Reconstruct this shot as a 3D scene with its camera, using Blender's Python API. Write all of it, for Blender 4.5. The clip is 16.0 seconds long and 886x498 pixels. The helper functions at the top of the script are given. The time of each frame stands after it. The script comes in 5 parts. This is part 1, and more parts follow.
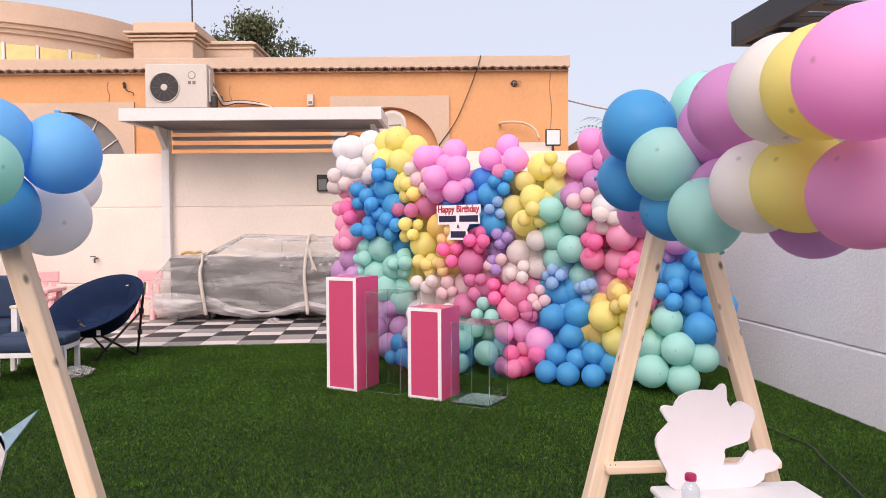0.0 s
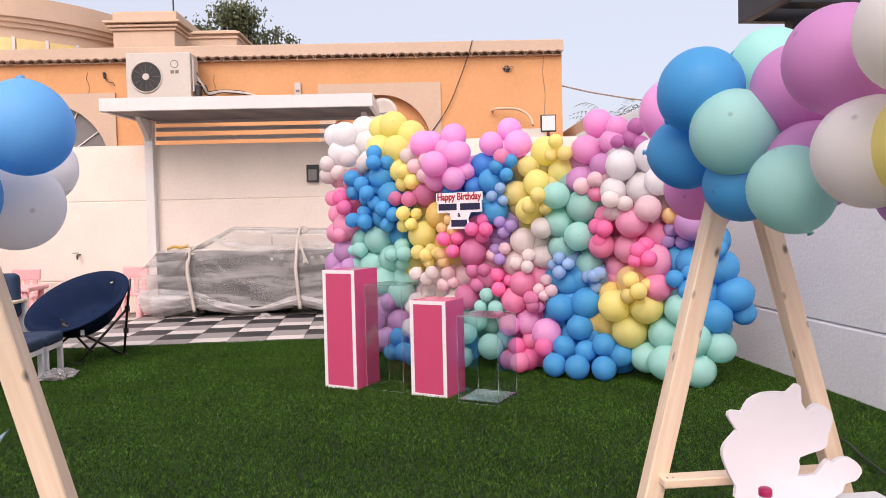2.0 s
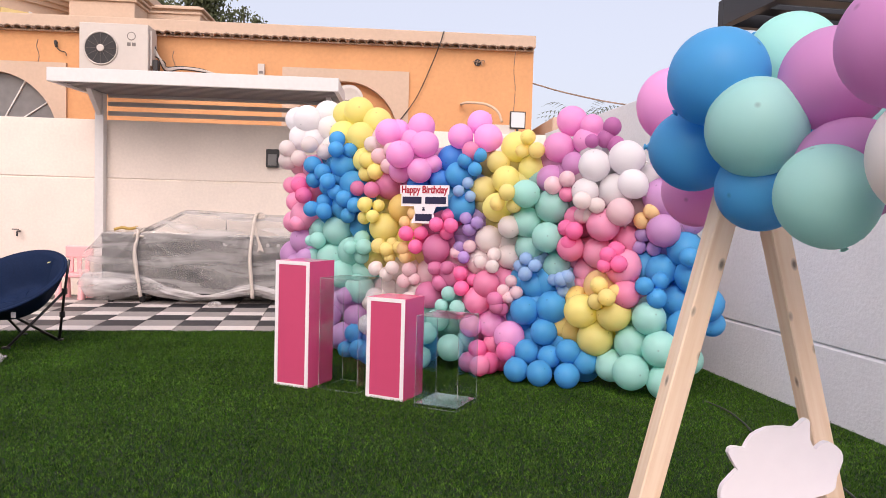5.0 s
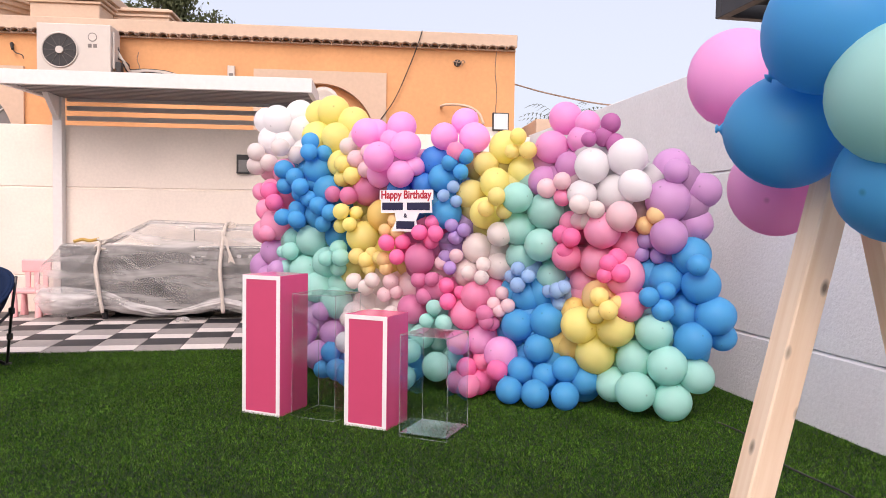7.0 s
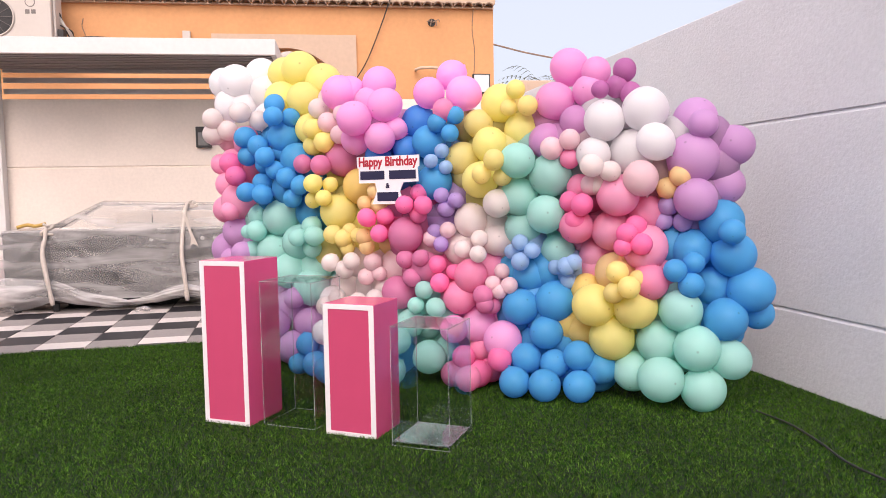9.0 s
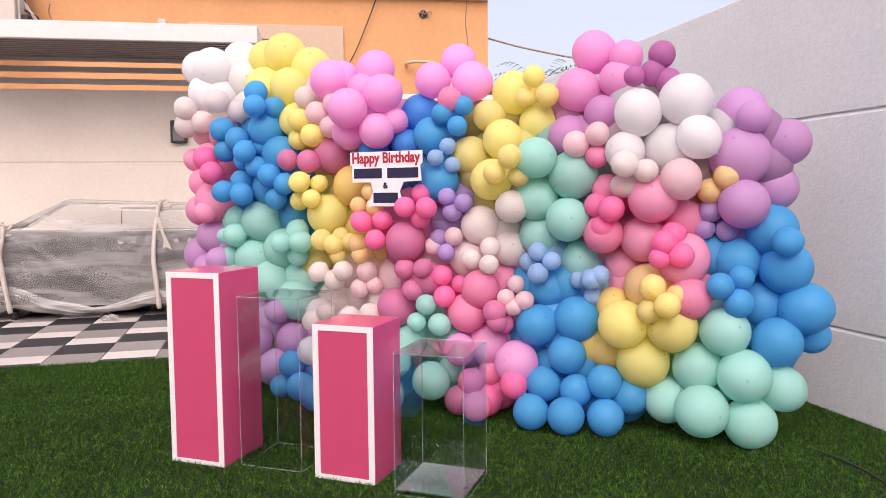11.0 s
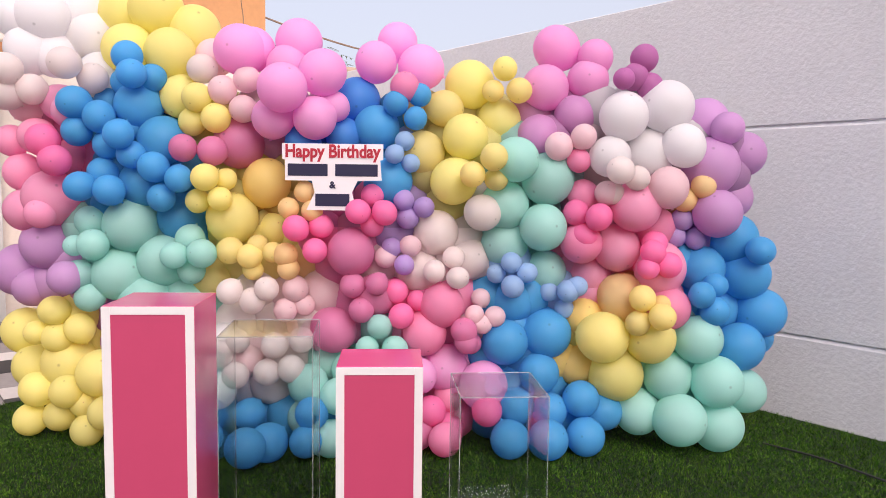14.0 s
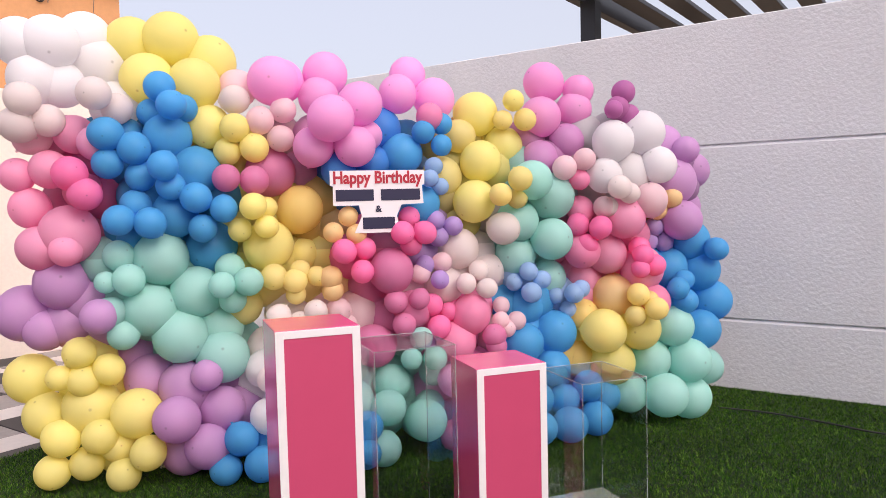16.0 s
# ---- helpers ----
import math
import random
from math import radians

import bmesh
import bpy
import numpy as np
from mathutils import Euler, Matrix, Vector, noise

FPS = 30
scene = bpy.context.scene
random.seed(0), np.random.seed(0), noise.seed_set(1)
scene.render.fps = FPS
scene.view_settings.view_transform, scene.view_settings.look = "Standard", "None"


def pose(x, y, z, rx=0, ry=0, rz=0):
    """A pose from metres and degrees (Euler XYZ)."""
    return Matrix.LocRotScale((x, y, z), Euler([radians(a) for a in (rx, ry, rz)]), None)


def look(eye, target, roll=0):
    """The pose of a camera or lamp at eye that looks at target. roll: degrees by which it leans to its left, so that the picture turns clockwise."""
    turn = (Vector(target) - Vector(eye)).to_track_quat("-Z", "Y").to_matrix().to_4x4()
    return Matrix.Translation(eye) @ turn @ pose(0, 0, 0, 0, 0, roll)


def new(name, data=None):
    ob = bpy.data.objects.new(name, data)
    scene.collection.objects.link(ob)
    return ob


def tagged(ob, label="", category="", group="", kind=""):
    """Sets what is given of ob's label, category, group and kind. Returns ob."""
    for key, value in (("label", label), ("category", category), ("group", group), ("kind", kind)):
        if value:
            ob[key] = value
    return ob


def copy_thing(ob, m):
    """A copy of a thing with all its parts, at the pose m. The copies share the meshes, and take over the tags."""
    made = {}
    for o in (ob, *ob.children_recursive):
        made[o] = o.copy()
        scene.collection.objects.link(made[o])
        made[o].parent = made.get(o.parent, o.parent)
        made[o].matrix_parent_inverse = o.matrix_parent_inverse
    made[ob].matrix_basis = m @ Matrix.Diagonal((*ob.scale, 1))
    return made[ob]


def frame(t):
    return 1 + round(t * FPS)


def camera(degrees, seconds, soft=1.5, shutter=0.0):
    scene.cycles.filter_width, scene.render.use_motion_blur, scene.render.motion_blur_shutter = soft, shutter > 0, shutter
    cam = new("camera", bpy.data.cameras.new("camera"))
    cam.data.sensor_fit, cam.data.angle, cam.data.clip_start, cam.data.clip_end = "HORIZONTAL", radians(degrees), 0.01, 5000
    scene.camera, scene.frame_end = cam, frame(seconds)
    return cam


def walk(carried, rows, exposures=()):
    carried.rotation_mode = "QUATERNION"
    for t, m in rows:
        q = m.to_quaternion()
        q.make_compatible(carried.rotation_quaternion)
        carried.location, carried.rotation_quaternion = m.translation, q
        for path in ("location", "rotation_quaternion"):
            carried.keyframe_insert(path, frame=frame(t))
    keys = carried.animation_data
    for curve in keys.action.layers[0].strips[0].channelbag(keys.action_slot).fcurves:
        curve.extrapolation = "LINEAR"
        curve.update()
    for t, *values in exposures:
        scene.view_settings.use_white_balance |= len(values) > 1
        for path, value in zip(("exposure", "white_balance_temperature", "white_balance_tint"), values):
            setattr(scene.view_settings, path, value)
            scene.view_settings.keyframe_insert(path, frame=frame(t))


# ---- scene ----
cam = camera(62.5, 16.0, 0.9)
PATH = [
    (0, (-0.688, -0.837, 1.16), (-0.519, 1.155, 1.106), -0.4),
    (0.5, (-0.688, -0.765, 1.15), (-0.464, 1.221, 1.096), -0.6),
    (1, (-0.722, -0.688, 1.143), (-0.47, 1.295, 1.088), -0.8),
    (1.5, (-0.758, -0.633, 1.145), (-0.516, 1.352, 1.086), -1.0),
    (2, (-0.77, -0.574, 1.144), (-0.566, 1.414, 1.065), -1.3),
    (2.5, (-0.764, -0.507, 1.135), (-0.589, 1.483, 1.032), -1.1),
    (3, (-0.734, -0.451, 1.132), (-0.563, 1.538, 1.008), -0.8),
    (3.5, (-0.744, -0.434, 1.139), (-0.528, 1.551, 1.014), -0.3),
    (4, (-0.753, -0.411, 1.141), (-0.494, 1.569, 1.03), 0.6),
    (6.5, (-0.764, -0.041, 1.142), (-0.405, 1.924, 1.059), 1.1),
    (7, (-0.728, 0.109, 1.147), (-0.358, 2.073, 1.071), 0.8),
    (7.5, (-0.728, 0.246, 1.127), (-0.352, 2.209, 1.046), 0.5),
    (8, (-0.727, 0.363, 1.124), (-0.339, 2.322, 1.015), -0.3),
    (8.5, (-0.727, 0.549, 1.124), (-0.313, 2.5, 0.988), -0.8),
    (9, (-0.703, 0.736, 1.127), (-0.264, 2.681, 0.977), -1.0),
    (11.5, (-0.71, 1.375, 1.133), (-0.18, 3.298, 0.985), 0.0),
    (12, (-0.878, 1.504, 1.146), (-0.263, 3.399, 0.97), 0.9),
    (12.5, (-1.006, 1.719, 1.143), (-0.254, 3.561, 0.935), 1.5),
    (13, (-1.187, 1.889, 1.171), (-0.255, 3.644, 0.947), 1.5),
    (13.5, (-1.444, 2.036, 1.175), (-0.355, 3.701, 0.97), 1.1),
    (14, (-1.623, 2.257, 1.18), (-0.379, 3.814, 1.01), 0.8),
    (14.5, (-1.88, 2.408, 1.178), (-0.5, 3.849, 1.049), 0.5),
    (15, (-2.167, 2.464, 1.202), (-0.687, 3.802, 1.067), 0.3),
    (15.5, (-2.393, 2.566, 1.211), (-0.835, 3.813, 1.067), -0.4),
    (16, (-2.587, 2.842, 1.192), (-0.95, 3.985, 1.071), -1.4),
]
walk(cam, [(t, look(eye, to, lean)) for t, eye, to, lean in PATH], ((0, -0.03, 6450, 18), (4.5, -0.03, 6450, 18), (7, 0.08, 6450, 18), (9.5, 0.08, 6450, 18), (13, -0.05, 6450, 18), (16, -0.05, 6450, 18)))

scene.cycles.transparent_max_bounces = 24

# ---- light and sky ----
world = bpy.data.worlds.new("sky")
scene.world = world
world.use_nodes = True
wn, wl = world.node_tree.nodes, world.node_tree.links
sky = wn.new("ShaderNodeTexSky")
sky.sky_type = "NISHITA"
sky.sun_disc = False
sky.sun_elevation = radians(38)
sky.sun_rotation = radians(200)
sky.air_density, sky.dust_density, sky.ozone_density = 0.9, 6.0, 1.5
haze = wn.new("ShaderNodeMixRGB")
haze.inputs[0].default_value = 0.6
haze.inputs[2].default_value = (4.5, 4.6, 4.75, 1)
wl.new(sky.outputs[0], haze.inputs[1])
wl.new(haze.outputs[0], wn["Background"].inputs[0])
wn["Background"].inputs[1].default_value = 0.22
sun = new("sun", bpy.data.lights.new("sun", "SUN"))
sun.data.energy, sun.data.angle, sun.data.color = 1.6, radians(50), (1.0, 0.88, 0.8)
sun.matrix_world = look((-2.8, -3.2, 8.6), (0, 5, 0.5))


# ---- materials ----
def srgb(r, g, b):
    return tuple(((c / 255 + 0.055) / 1.055) ** 2.4 if c > 10 else c / 3294.6 for c in (r, g, b)) + (1.0,)


def material(name, colour, rough=0.6, metal=0.0, grain=0.0, scale=40.0, bump=0.0, stain=0.0, spec=0.5, piece=0.0):
    """A surface with grain at one scale, stains at a larger one, and a fine relief."""
    m = bpy.data.materials.new(name)
    m.use_nodes = True
    n, l = m.node_tree.nodes, m.node_tree.links
    p = n["Principled BSDF"]
    p.inputs["Roughness"].default_value, p.inputs["Metallic"].default_value = rough, metal
    p.inputs["Specular IOR Level"].default_value = spec
    p.inputs["Base Color"].default_value = colour
    coord = n.new("ShaderNodeTexCoord")
    out = None
    for amount, size, detail in ((grain, scale, 6), (stain, scale / 14, 4)):
        if not amount:
            continue
        tex = n.new("ShaderNodeTexNoise")
        tex.inputs["Scale"].default_value, tex.inputs["Detail"].default_value = size, detail
        l.new(coord.outputs["Object"], tex.inputs["Vector"])
        ramp = n.new("ShaderNodeMapRange")
        ramp.inputs[1].default_value, ramp.inputs[2].default_value = 0.3, 0.7
        ramp.inputs[3].default_value, ramp.inputs[4].default_value = 1 - amount, 1 + amount * 0.4
        l.new(tex.outputs[0], ramp.inputs[0])
        mix = n.new("ShaderNodeVectorMath")
        mix.operation = "SCALE"
        if out is None:
            mix.inputs[0].default_value = colour[:3]
        else:
            l.new(out, mix.inputs[0])
        l.new(ramp.outputs[0], mix.inputs["Scale"])
        out = mix.outputs[0]
    if piece:
        info = n.new("ShaderNodeObjectInfo")
        ramp = n.new("ShaderNodeMapRange")
        ramp.inputs[3].default_value, ramp.inputs[4].default_value = 1 - piece, 1 + piece
        l.new(info.outputs["Random"], ramp.inputs[0])
        mix = n.new("ShaderNodeVectorMath")
        mix.operation = "SCALE"
        if out is None:
            mix.inputs[0].default_value = colour[:3]
        else:
            l.new(out, mix.inputs[0])
        l.new(ramp.outputs[0], mix.inputs["Scale"])
        out = mix.outputs[0]
    if out is not None:
        l.new(out, p.inputs["Base Color"])
    if bump:
        tex = n.new("ShaderNodeTexNoise")
        tex.inputs["Scale"].default_value, tex.inputs["Detail"].default_value = scale * 1.5, 5
        l.new(coord.outputs["Object"], tex.inputs["Vector"])
        b = n.new("ShaderNodeBump")
        b.inputs["Strength"].default_value, b.inputs["Distance"].default_value = bump, 0.01
        l.new(tex.outputs[0], b.inputs["Height"])
        l.new(b.outputs[0], p.inputs["Normal"])
    return m


def latex(name, colour):
    """Balloon rubber: satin, a little translucent, with the darker thick spot at the crown."""
    m = bpy.data.materials.new(name)
    m.use_nodes = True
    n, l = m.node_tree.nodes, m.node_tree.links
    p = n["Principled BSDF"]
    p.inputs["Roughness"].default_value = 0.4
    p.inputs["Specular IOR Level"].default_value = 0.3
    coord = n.new("ShaderNodeTexCoord")
    split = n.new("ShaderNodeSeparateXYZ")
    l.new(coord.outputs["Object"], split.inputs[0])
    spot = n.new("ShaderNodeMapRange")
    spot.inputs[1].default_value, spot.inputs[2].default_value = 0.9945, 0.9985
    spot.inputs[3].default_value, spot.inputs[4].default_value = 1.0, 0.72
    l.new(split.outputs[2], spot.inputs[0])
    info = n.new("ShaderNodeObjectInfo")
    vary = n.new("ShaderNodeMapRange")
    vary.inputs[3].default_value, vary.inputs[4].default_value = 0.96, 1.08
    l.new(info.outputs["Random"], vary.inputs[0])
    mul = n.new("ShaderNodeMath")
    mul.operation = "MULTIPLY"
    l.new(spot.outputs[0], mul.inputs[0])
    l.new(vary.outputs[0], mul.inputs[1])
    mix = n.new("ShaderNodeVectorMath")
    mix.operation = "SCALE"
    mix.inputs[0].default_value = colour[:3]
    l.new(mul.outputs[0], mix.inputs["Scale"])
    l.new(mix.outputs[0], p.inputs["Base Color"])
    trans = n.new("ShaderNodeBsdfTranslucent")
    l.new(mix.outputs[0], trans.inputs[0])
    both = n.new("ShaderNodeMixShader")
    both.inputs[0].default_value = 0.42
    l.new(p.outputs[0], both.inputs[1])
    l.new(trans.outputs[0], both.inputs[2])
    l.new(both.outputs[0], n["Material Output"].inputs[0])
    return m


def facing_gloss(n, l, face, edge):
    """A gloss that grows towards grazing angles, alike from both sides."""
    lw = n.new("ShaderNodeLayerWeight")
    lw.inputs[0].default_value = 0.5
    power = n.new("ShaderNodeMath")
    power.operation = "POWER"
    power.inputs[1].default_value = 4.0
    l.new(lw.outputs["Facing"], power.inputs[0])
    rng = n.new("ShaderNodeMapRange")
    rng.inputs[3].default_value, rng.inputs[4].default_value = face, edge
    l.new(power.outputs[0], rng.inputs[0])
    return rng.outputs[0]


def clear(name, tint, gloss_rough=0.0, veil=0.0, veil_colour=(0.8, 0.8, 0.82, 1), face=0.035):
    """A thin clear sheet: light goes straight through, with a Fresnel gloss and, if wanted, a milky veil."""
    m = bpy.data.materials.new(name)
    m.use_nodes = True
    n, l = m.node_tree.nodes, m.node_tree.links
    see = n.new("ShaderNodeBsdfTransparent")
    see.inputs[0].default_value = tint
    gloss = n.new("ShaderNodeBsdfGlossy")
    gloss.inputs["Roughness"].default_value = gloss_rough
    mix = n.new("ShaderNodeMixShader")
    l.new(facing_gloss(n, l, face, 0.55), mix.inputs[0])
    base = see.outputs[0]
    if veil:
        milk = n.new("ShaderNodeBsdfDiffuse")
        milk.inputs[0].default_value = veil_colour
        coord = n.new("ShaderNodeTexCoord")
        tex = n.new("ShaderNodeTexNoise")
        tex.inputs["Scale"].default_value, tex.inputs["Detail"].default_value = 2.2, 5
        tex.inputs["Distortion"].default_value = 0.5
        skew = n.new("ShaderNodeMapping")
        skew.inputs["Rotation"].default_value = (0, 0.7, 0)
        skew.inputs["Scale"].default_value = (0.7, 1.2, 4.2)
        l.new(coord.outputs["Object"], skew.inputs[0])
        l.new(skew.outputs[0], tex.inputs["Vector"])
        ramp = n.new("ShaderNodeMapRange")
        ramp.inputs[1].default_value, ramp.inputs[2].default_value = 0.3, 0.75
        ramp.inputs[3].default_value, ramp.inputs[4].default_value = veil * 0.4, min(1, veil * 2.0)
        l.new(tex.outputs[0], ramp.inputs[0])
        film = n.new("ShaderNodeMixShader")
        l.new(ramp.outputs[0], film.inputs[0])
        l.new(base, film.inputs[1])
        l.new(milk.outputs[0], film.inputs[2])
        base = film.outputs[0]
    l.new(base, mix.inputs[1])
    l.new(gloss.outputs[0], mix.inputs[2])
    l.new(mix.outputs[0], n["Material Output"].inputs[0])
    return m


def lumber(name, colour):
    """Raw pine with long grain along local z and a few knots."""
    m = bpy.data.materials.new(name)
    m.use_nodes = True
    n, l = m.node_tree.nodes, m.node_tree.links
    p = n["Principled BSDF"]
    p.inputs["Roughness"].default_value = 0.65
    coord = n.new("ShaderNodeTexCoord")
    mapping = n.new("ShaderNodeMapping")
    mapping.inputs["Scale"].default_value = (60, 60, 3.0)
    l.new(coord.outputs["Object"], mapping.inputs[0])
    tex = n.new("ShaderNodeTexNoise")
    tex.inputs["Scale"].default_value, tex.inputs["Detail"].default_value = 1.0, 4
    l.new(mapping.outputs[0], tex.inputs["Vector"])
    ramp = n.new("ShaderNodeValToRGB")
    ramp.color_ramp.elements[0].position, ramp.color_ramp.elements[1].position = 0.3, 0.62
    ramp.color_ramp.elements[0].color = (colour[0] * 0.9, colour[1] * 0.83, colour[2] * 0.75, 1)
    ramp.color_ramp.elements[1].color = colour
    l.new(tex.outputs[0], ramp.inputs[0])
    wide = n.new("ShaderNodeMapping")
    wide.inputs["Scale"].default_value = (17, 17, 9.0)
    l.new(coord.outputs["Object"], wide.inputs[0])
    knots = n.new("ShaderNodeTexVoronoi")
    knots.inputs["Scale"].default_value = 1.0
    l.new(wide.outputs[0], knots.inputs["Vector"])
    dark = n.new("ShaderNodeMapRange")
    dark.inputs[1].default_value, dark.inputs[2].default_value = 0.05, 0.15
    dark.inputs[3].default_value, dark.inputs[4].default_value = 0.22, 1.0
    l.new(knots.outputs["Distance"], dark.inputs[0])
    mix = n.new("ShaderNodeVectorMath")
    mix.operation = "SCALE"
    l.new(ramp.outputs[0], mix.inputs[0])
    l.new(dark.outputs[0], mix.inputs["Scale"])
    l.new(mix.outputs[0], p.inputs["Base Color"])
    return m


def turf_material(name):
    m = bpy.data.materials.new(name)
    m.use_nodes = True
    n, l = m.node_tree.nodes, m.node_tree.links
    p = n["Principled BSDF"]
    p.inputs["Roughness"].default_value = 0.55
    p.inputs["Specular IOR Level"].default_value = 0.1
    geo = n.new("ShaderNodeNewGeometry")
    ramp = n.new("ShaderNodeValToRGB")
    ramp.color_ramp.elements[0].color = srgb(14, 42, 6)
    ramp.color_ramp.elements[1].color = srgb(121, 158, 58)
    ramp.color_ramp.elements.new(0.55).color = srgb(47, 95, 17)
    l.new(geo.outputs["Random Per Island"], ramp.inputs[0])
    coord = n.new("ShaderNodeTexCoord")
    tex = n.new("ShaderNodeTexNoise")
    tex.inputs["Scale"].default_value, tex.inputs["Detail"].default_value = 1.6, 4
    l.new(coord.outputs["Object"], tex.inputs["Vector"])
    rng = n.new("ShaderNodeMapRange")
    rng.inputs[1].default_value, rng.inputs[2].default_value = 0.3, 0.7
    rng.inputs[3].default_value, rng.inputs[4].default_value = 0.72, 1.15
    l.new(tex.outputs[0], rng.inputs[0])
    clump = n.new("ShaderNodeTexNoise")
    clump.inputs["Scale"].default_value, clump.inputs["Detail"].default_value = 48.0, 4
    l.new(coord.outputs["Object"], clump.inputs["Vector"])
    tuft = n.new("ShaderNodeMapRange")
    tuft.inputs[1].default_value, tuft.inputs[2].default_value = 0.32, 0.68
    tuft.inputs[3].default_value, tuft.inputs[4].default_value = 0.36, 1.28
    l.new(clump.outputs[0], tuft.inputs[0])
    mul = n.new("ShaderNodeMath")
    mul.operation = "MULTIPLY"
    l.new(rng.outputs[0], mul.inputs[0])
    l.new(tuft.outputs[0], mul.inputs[1])
    mix = n.new("ShaderNodeVectorMath")
    mix.operation = "SCALE"
    l.new(ramp.outputs[0], mix.inputs[0])
    l.new(mul.outputs[0], mix.inputs["Scale"])
    l.new(mix.outputs[0], p.inputs["Base Color"])
    return m


PLASTER_BACK = material("cream_plaster", srgb(240, 226, 214), 0.8, grain=0.05, scale=30, bump=0.12, stain=0.05)
PLASTER_RIGHT = material("white_plaster", srgb(226, 226, 230), 0.8, grain=0.06, scale=34, bump=0.45, stain=0.04)
ORANGE = material("orange_render", srgb(222, 164, 114), 0.85, grain=0.06, scale=18, bump=0.12, stain=0.08)
BEIGE = material("beige_render", srgb(208, 182, 160), 0.85, grain=0.05, scale=18, bump=0.08, stain=0.06)
CLAY = material("clay_tile", srgb(150, 128, 112), 0.8, grain=0.25, scale=30, bump=0.2, piece=0.2)
SHADE_GLASS = material("dusty_window", srgb(120, 118, 118), 0.3, grain=0.2, scale=6)
# The lit yellow look of the tower windows is put into the glass colour
LIT_YELLOW_GLASS = material("lit_yellow_window", srgb(238, 216, 150), 0.25, grain=0.1, scale=6)
WHITE_METAL = material("white_painted_metal", srgb(226, 222, 220), 0.45, grain=0.04, scale=20, stain=0.05)
# White metal toned down: shade under the canopy is put into this grey
SLAT_GREY = material("shaded_grey_metal", srgb(190, 186, 184), 0.5, grain=0.05, scale=20)
SLAT_DARK = material("mid_grey_metal", srgb(146, 142, 142), 0.5, grain=0.06, scale=20)
AC_WHITE = material("off_white_casing", srgb(206, 197, 189), 0.5, grain=0.03, scale=14, stain=0.06)
DARK = material("dark_plastic", srgb(44, 42, 44), 0.5, grain=0.1, scale=30)
STEEL = material("dark_steel_tube", srgb(74, 72, 74), 0.35, metal=0.7, grain=0.1, scale=40)
LOGO_AND_GAP_SHADE = material("grey_print_and_gap_shade", srgb(120, 112, 108), 0.6)
BLACK_BEAM = material("black_coated_aluminium", srgb(40, 42, 48), 0.45, grain=0.08, scale=20)
WOOD = lumber("raw_pine", srgb(246, 222, 196))
PINK_PANEL = material("pink_vinyl", srgb(200, 76, 114), 0.35, grain=0.02, scale=12)
PINK_GLOSS = material("pink_gloss", srgb(230, 92, 142), 0.14, grain=0.02, scale=12)
WHITE_TRIM = material("white_vinyl_trim", srgb(238, 234, 236), 0.4, grain=0.02, scale=20)
WHITE_BOARD = material("white_foam_board", srgb(238, 232, 236), 0.55, grain=0.02, scale=20)
ACRYLIC = clear("clear_acrylic", (0.95, 0.965, 0.965, 1))
# The pale veil paints the sky's reflection into the base pane
ACRYLIC_BASE = clear("acrylic_base_sky_veil", (0.84, 0.9, 0.88, 1), 0.08, 0.24, (0.72, 0.82, 0.79, 1), 0.16)
ACRYLIC_EDGE = clear("acrylic_edge", (0.76, 0.8, 0.8, 1), 0.2, 0.24, (0.8, 0.86, 0.86, 1))
# Veil greyer than on the hem: the film's shade is put into its colour
SHEET = clear("clear_plastic_sheet", (0.93, 0.93, 0.93, 1), 0.22, 0.29, (0.66, 0.63, 0.62, 1))
SHEET_FOLDS = clear("bunched_plastic_sheet", (0.92, 0.92, 0.92, 1), 0.25, 0.33, (0.84, 0.80, 0.79, 1))
OCHRE = material("ochre_cloth", srgb(196, 160, 84), 0.8, grain=0.25, scale=50)
STRAP = material("cream_strap", srgb(206, 194, 184), 0.6, grain=0.15, scale=40)
BODY_GREY = material("charcoal_wicker", srgb(22, 22, 25), 0.7, grain=0.04, scale=30)
NAVY = material("navy_canvas", srgb(20, 38, 70), 0.8, spec=0.2, grain=0.15, scale=60, bump=0.15, stain=0.12)
NAVY_CUSHION = material("slate_blue_cushion", srgb(40, 60, 88), 0.8, grain=0.12, scale=70, bump=0.15, stain=0.1)
WHITE_PAINT = material("white_painted_wood", srgb(232, 230, 230), 0.5, grain=0.04, scale=24)
PINK_PLASTIC = material("pale_pink_plastic", srgb(244, 180, 182), 0.4, grain=0.03, scale=16)
TILE_GREY = material("grey_paver", srgb(160, 152, 148), 0.6, grain=0.1, scale=26, piece=0.07, stain=0.08)
TILE_WHITE = material("white_paver", srgb(226, 216, 210), 0.55, grain=0.06, scale=26, piece=0.05, stain=0.05)
TILE_DARK = material("charcoal_paver", srgb(46, 44, 48), 0.55, grain=0.14, scale=26, piece=0.1, stain=0.1)
JOINT = material("sand_joint", srgb(110, 104, 100), 0.9, grain=0.2, scale=40)
SOIL = material("green_backing", srgb(20, 38, 12), 0.9, grain=0.3, scale=30)
SAND = material("sandy_ground", srgb(150, 130, 108), 0.95, grain=0.2, scale=8)
TURF = turf_material("artificial_grass")
LEAF = material("dusty_leaf", srgb(92, 100, 66), 0.7, grain=0.3, scale=8)
BARK = material("bark", srgb(92, 76, 60), 0.9, grain=0.3, scale=20)
RED_INK = material("crimson_print", srgb(178, 36, 56), 0.5)
NAVY_INK = material("navy_print", srgb(34, 32, 66), 0.5)
MAGENTA = material("magenta_cap", srgb(168, 22, 84), 0.4)
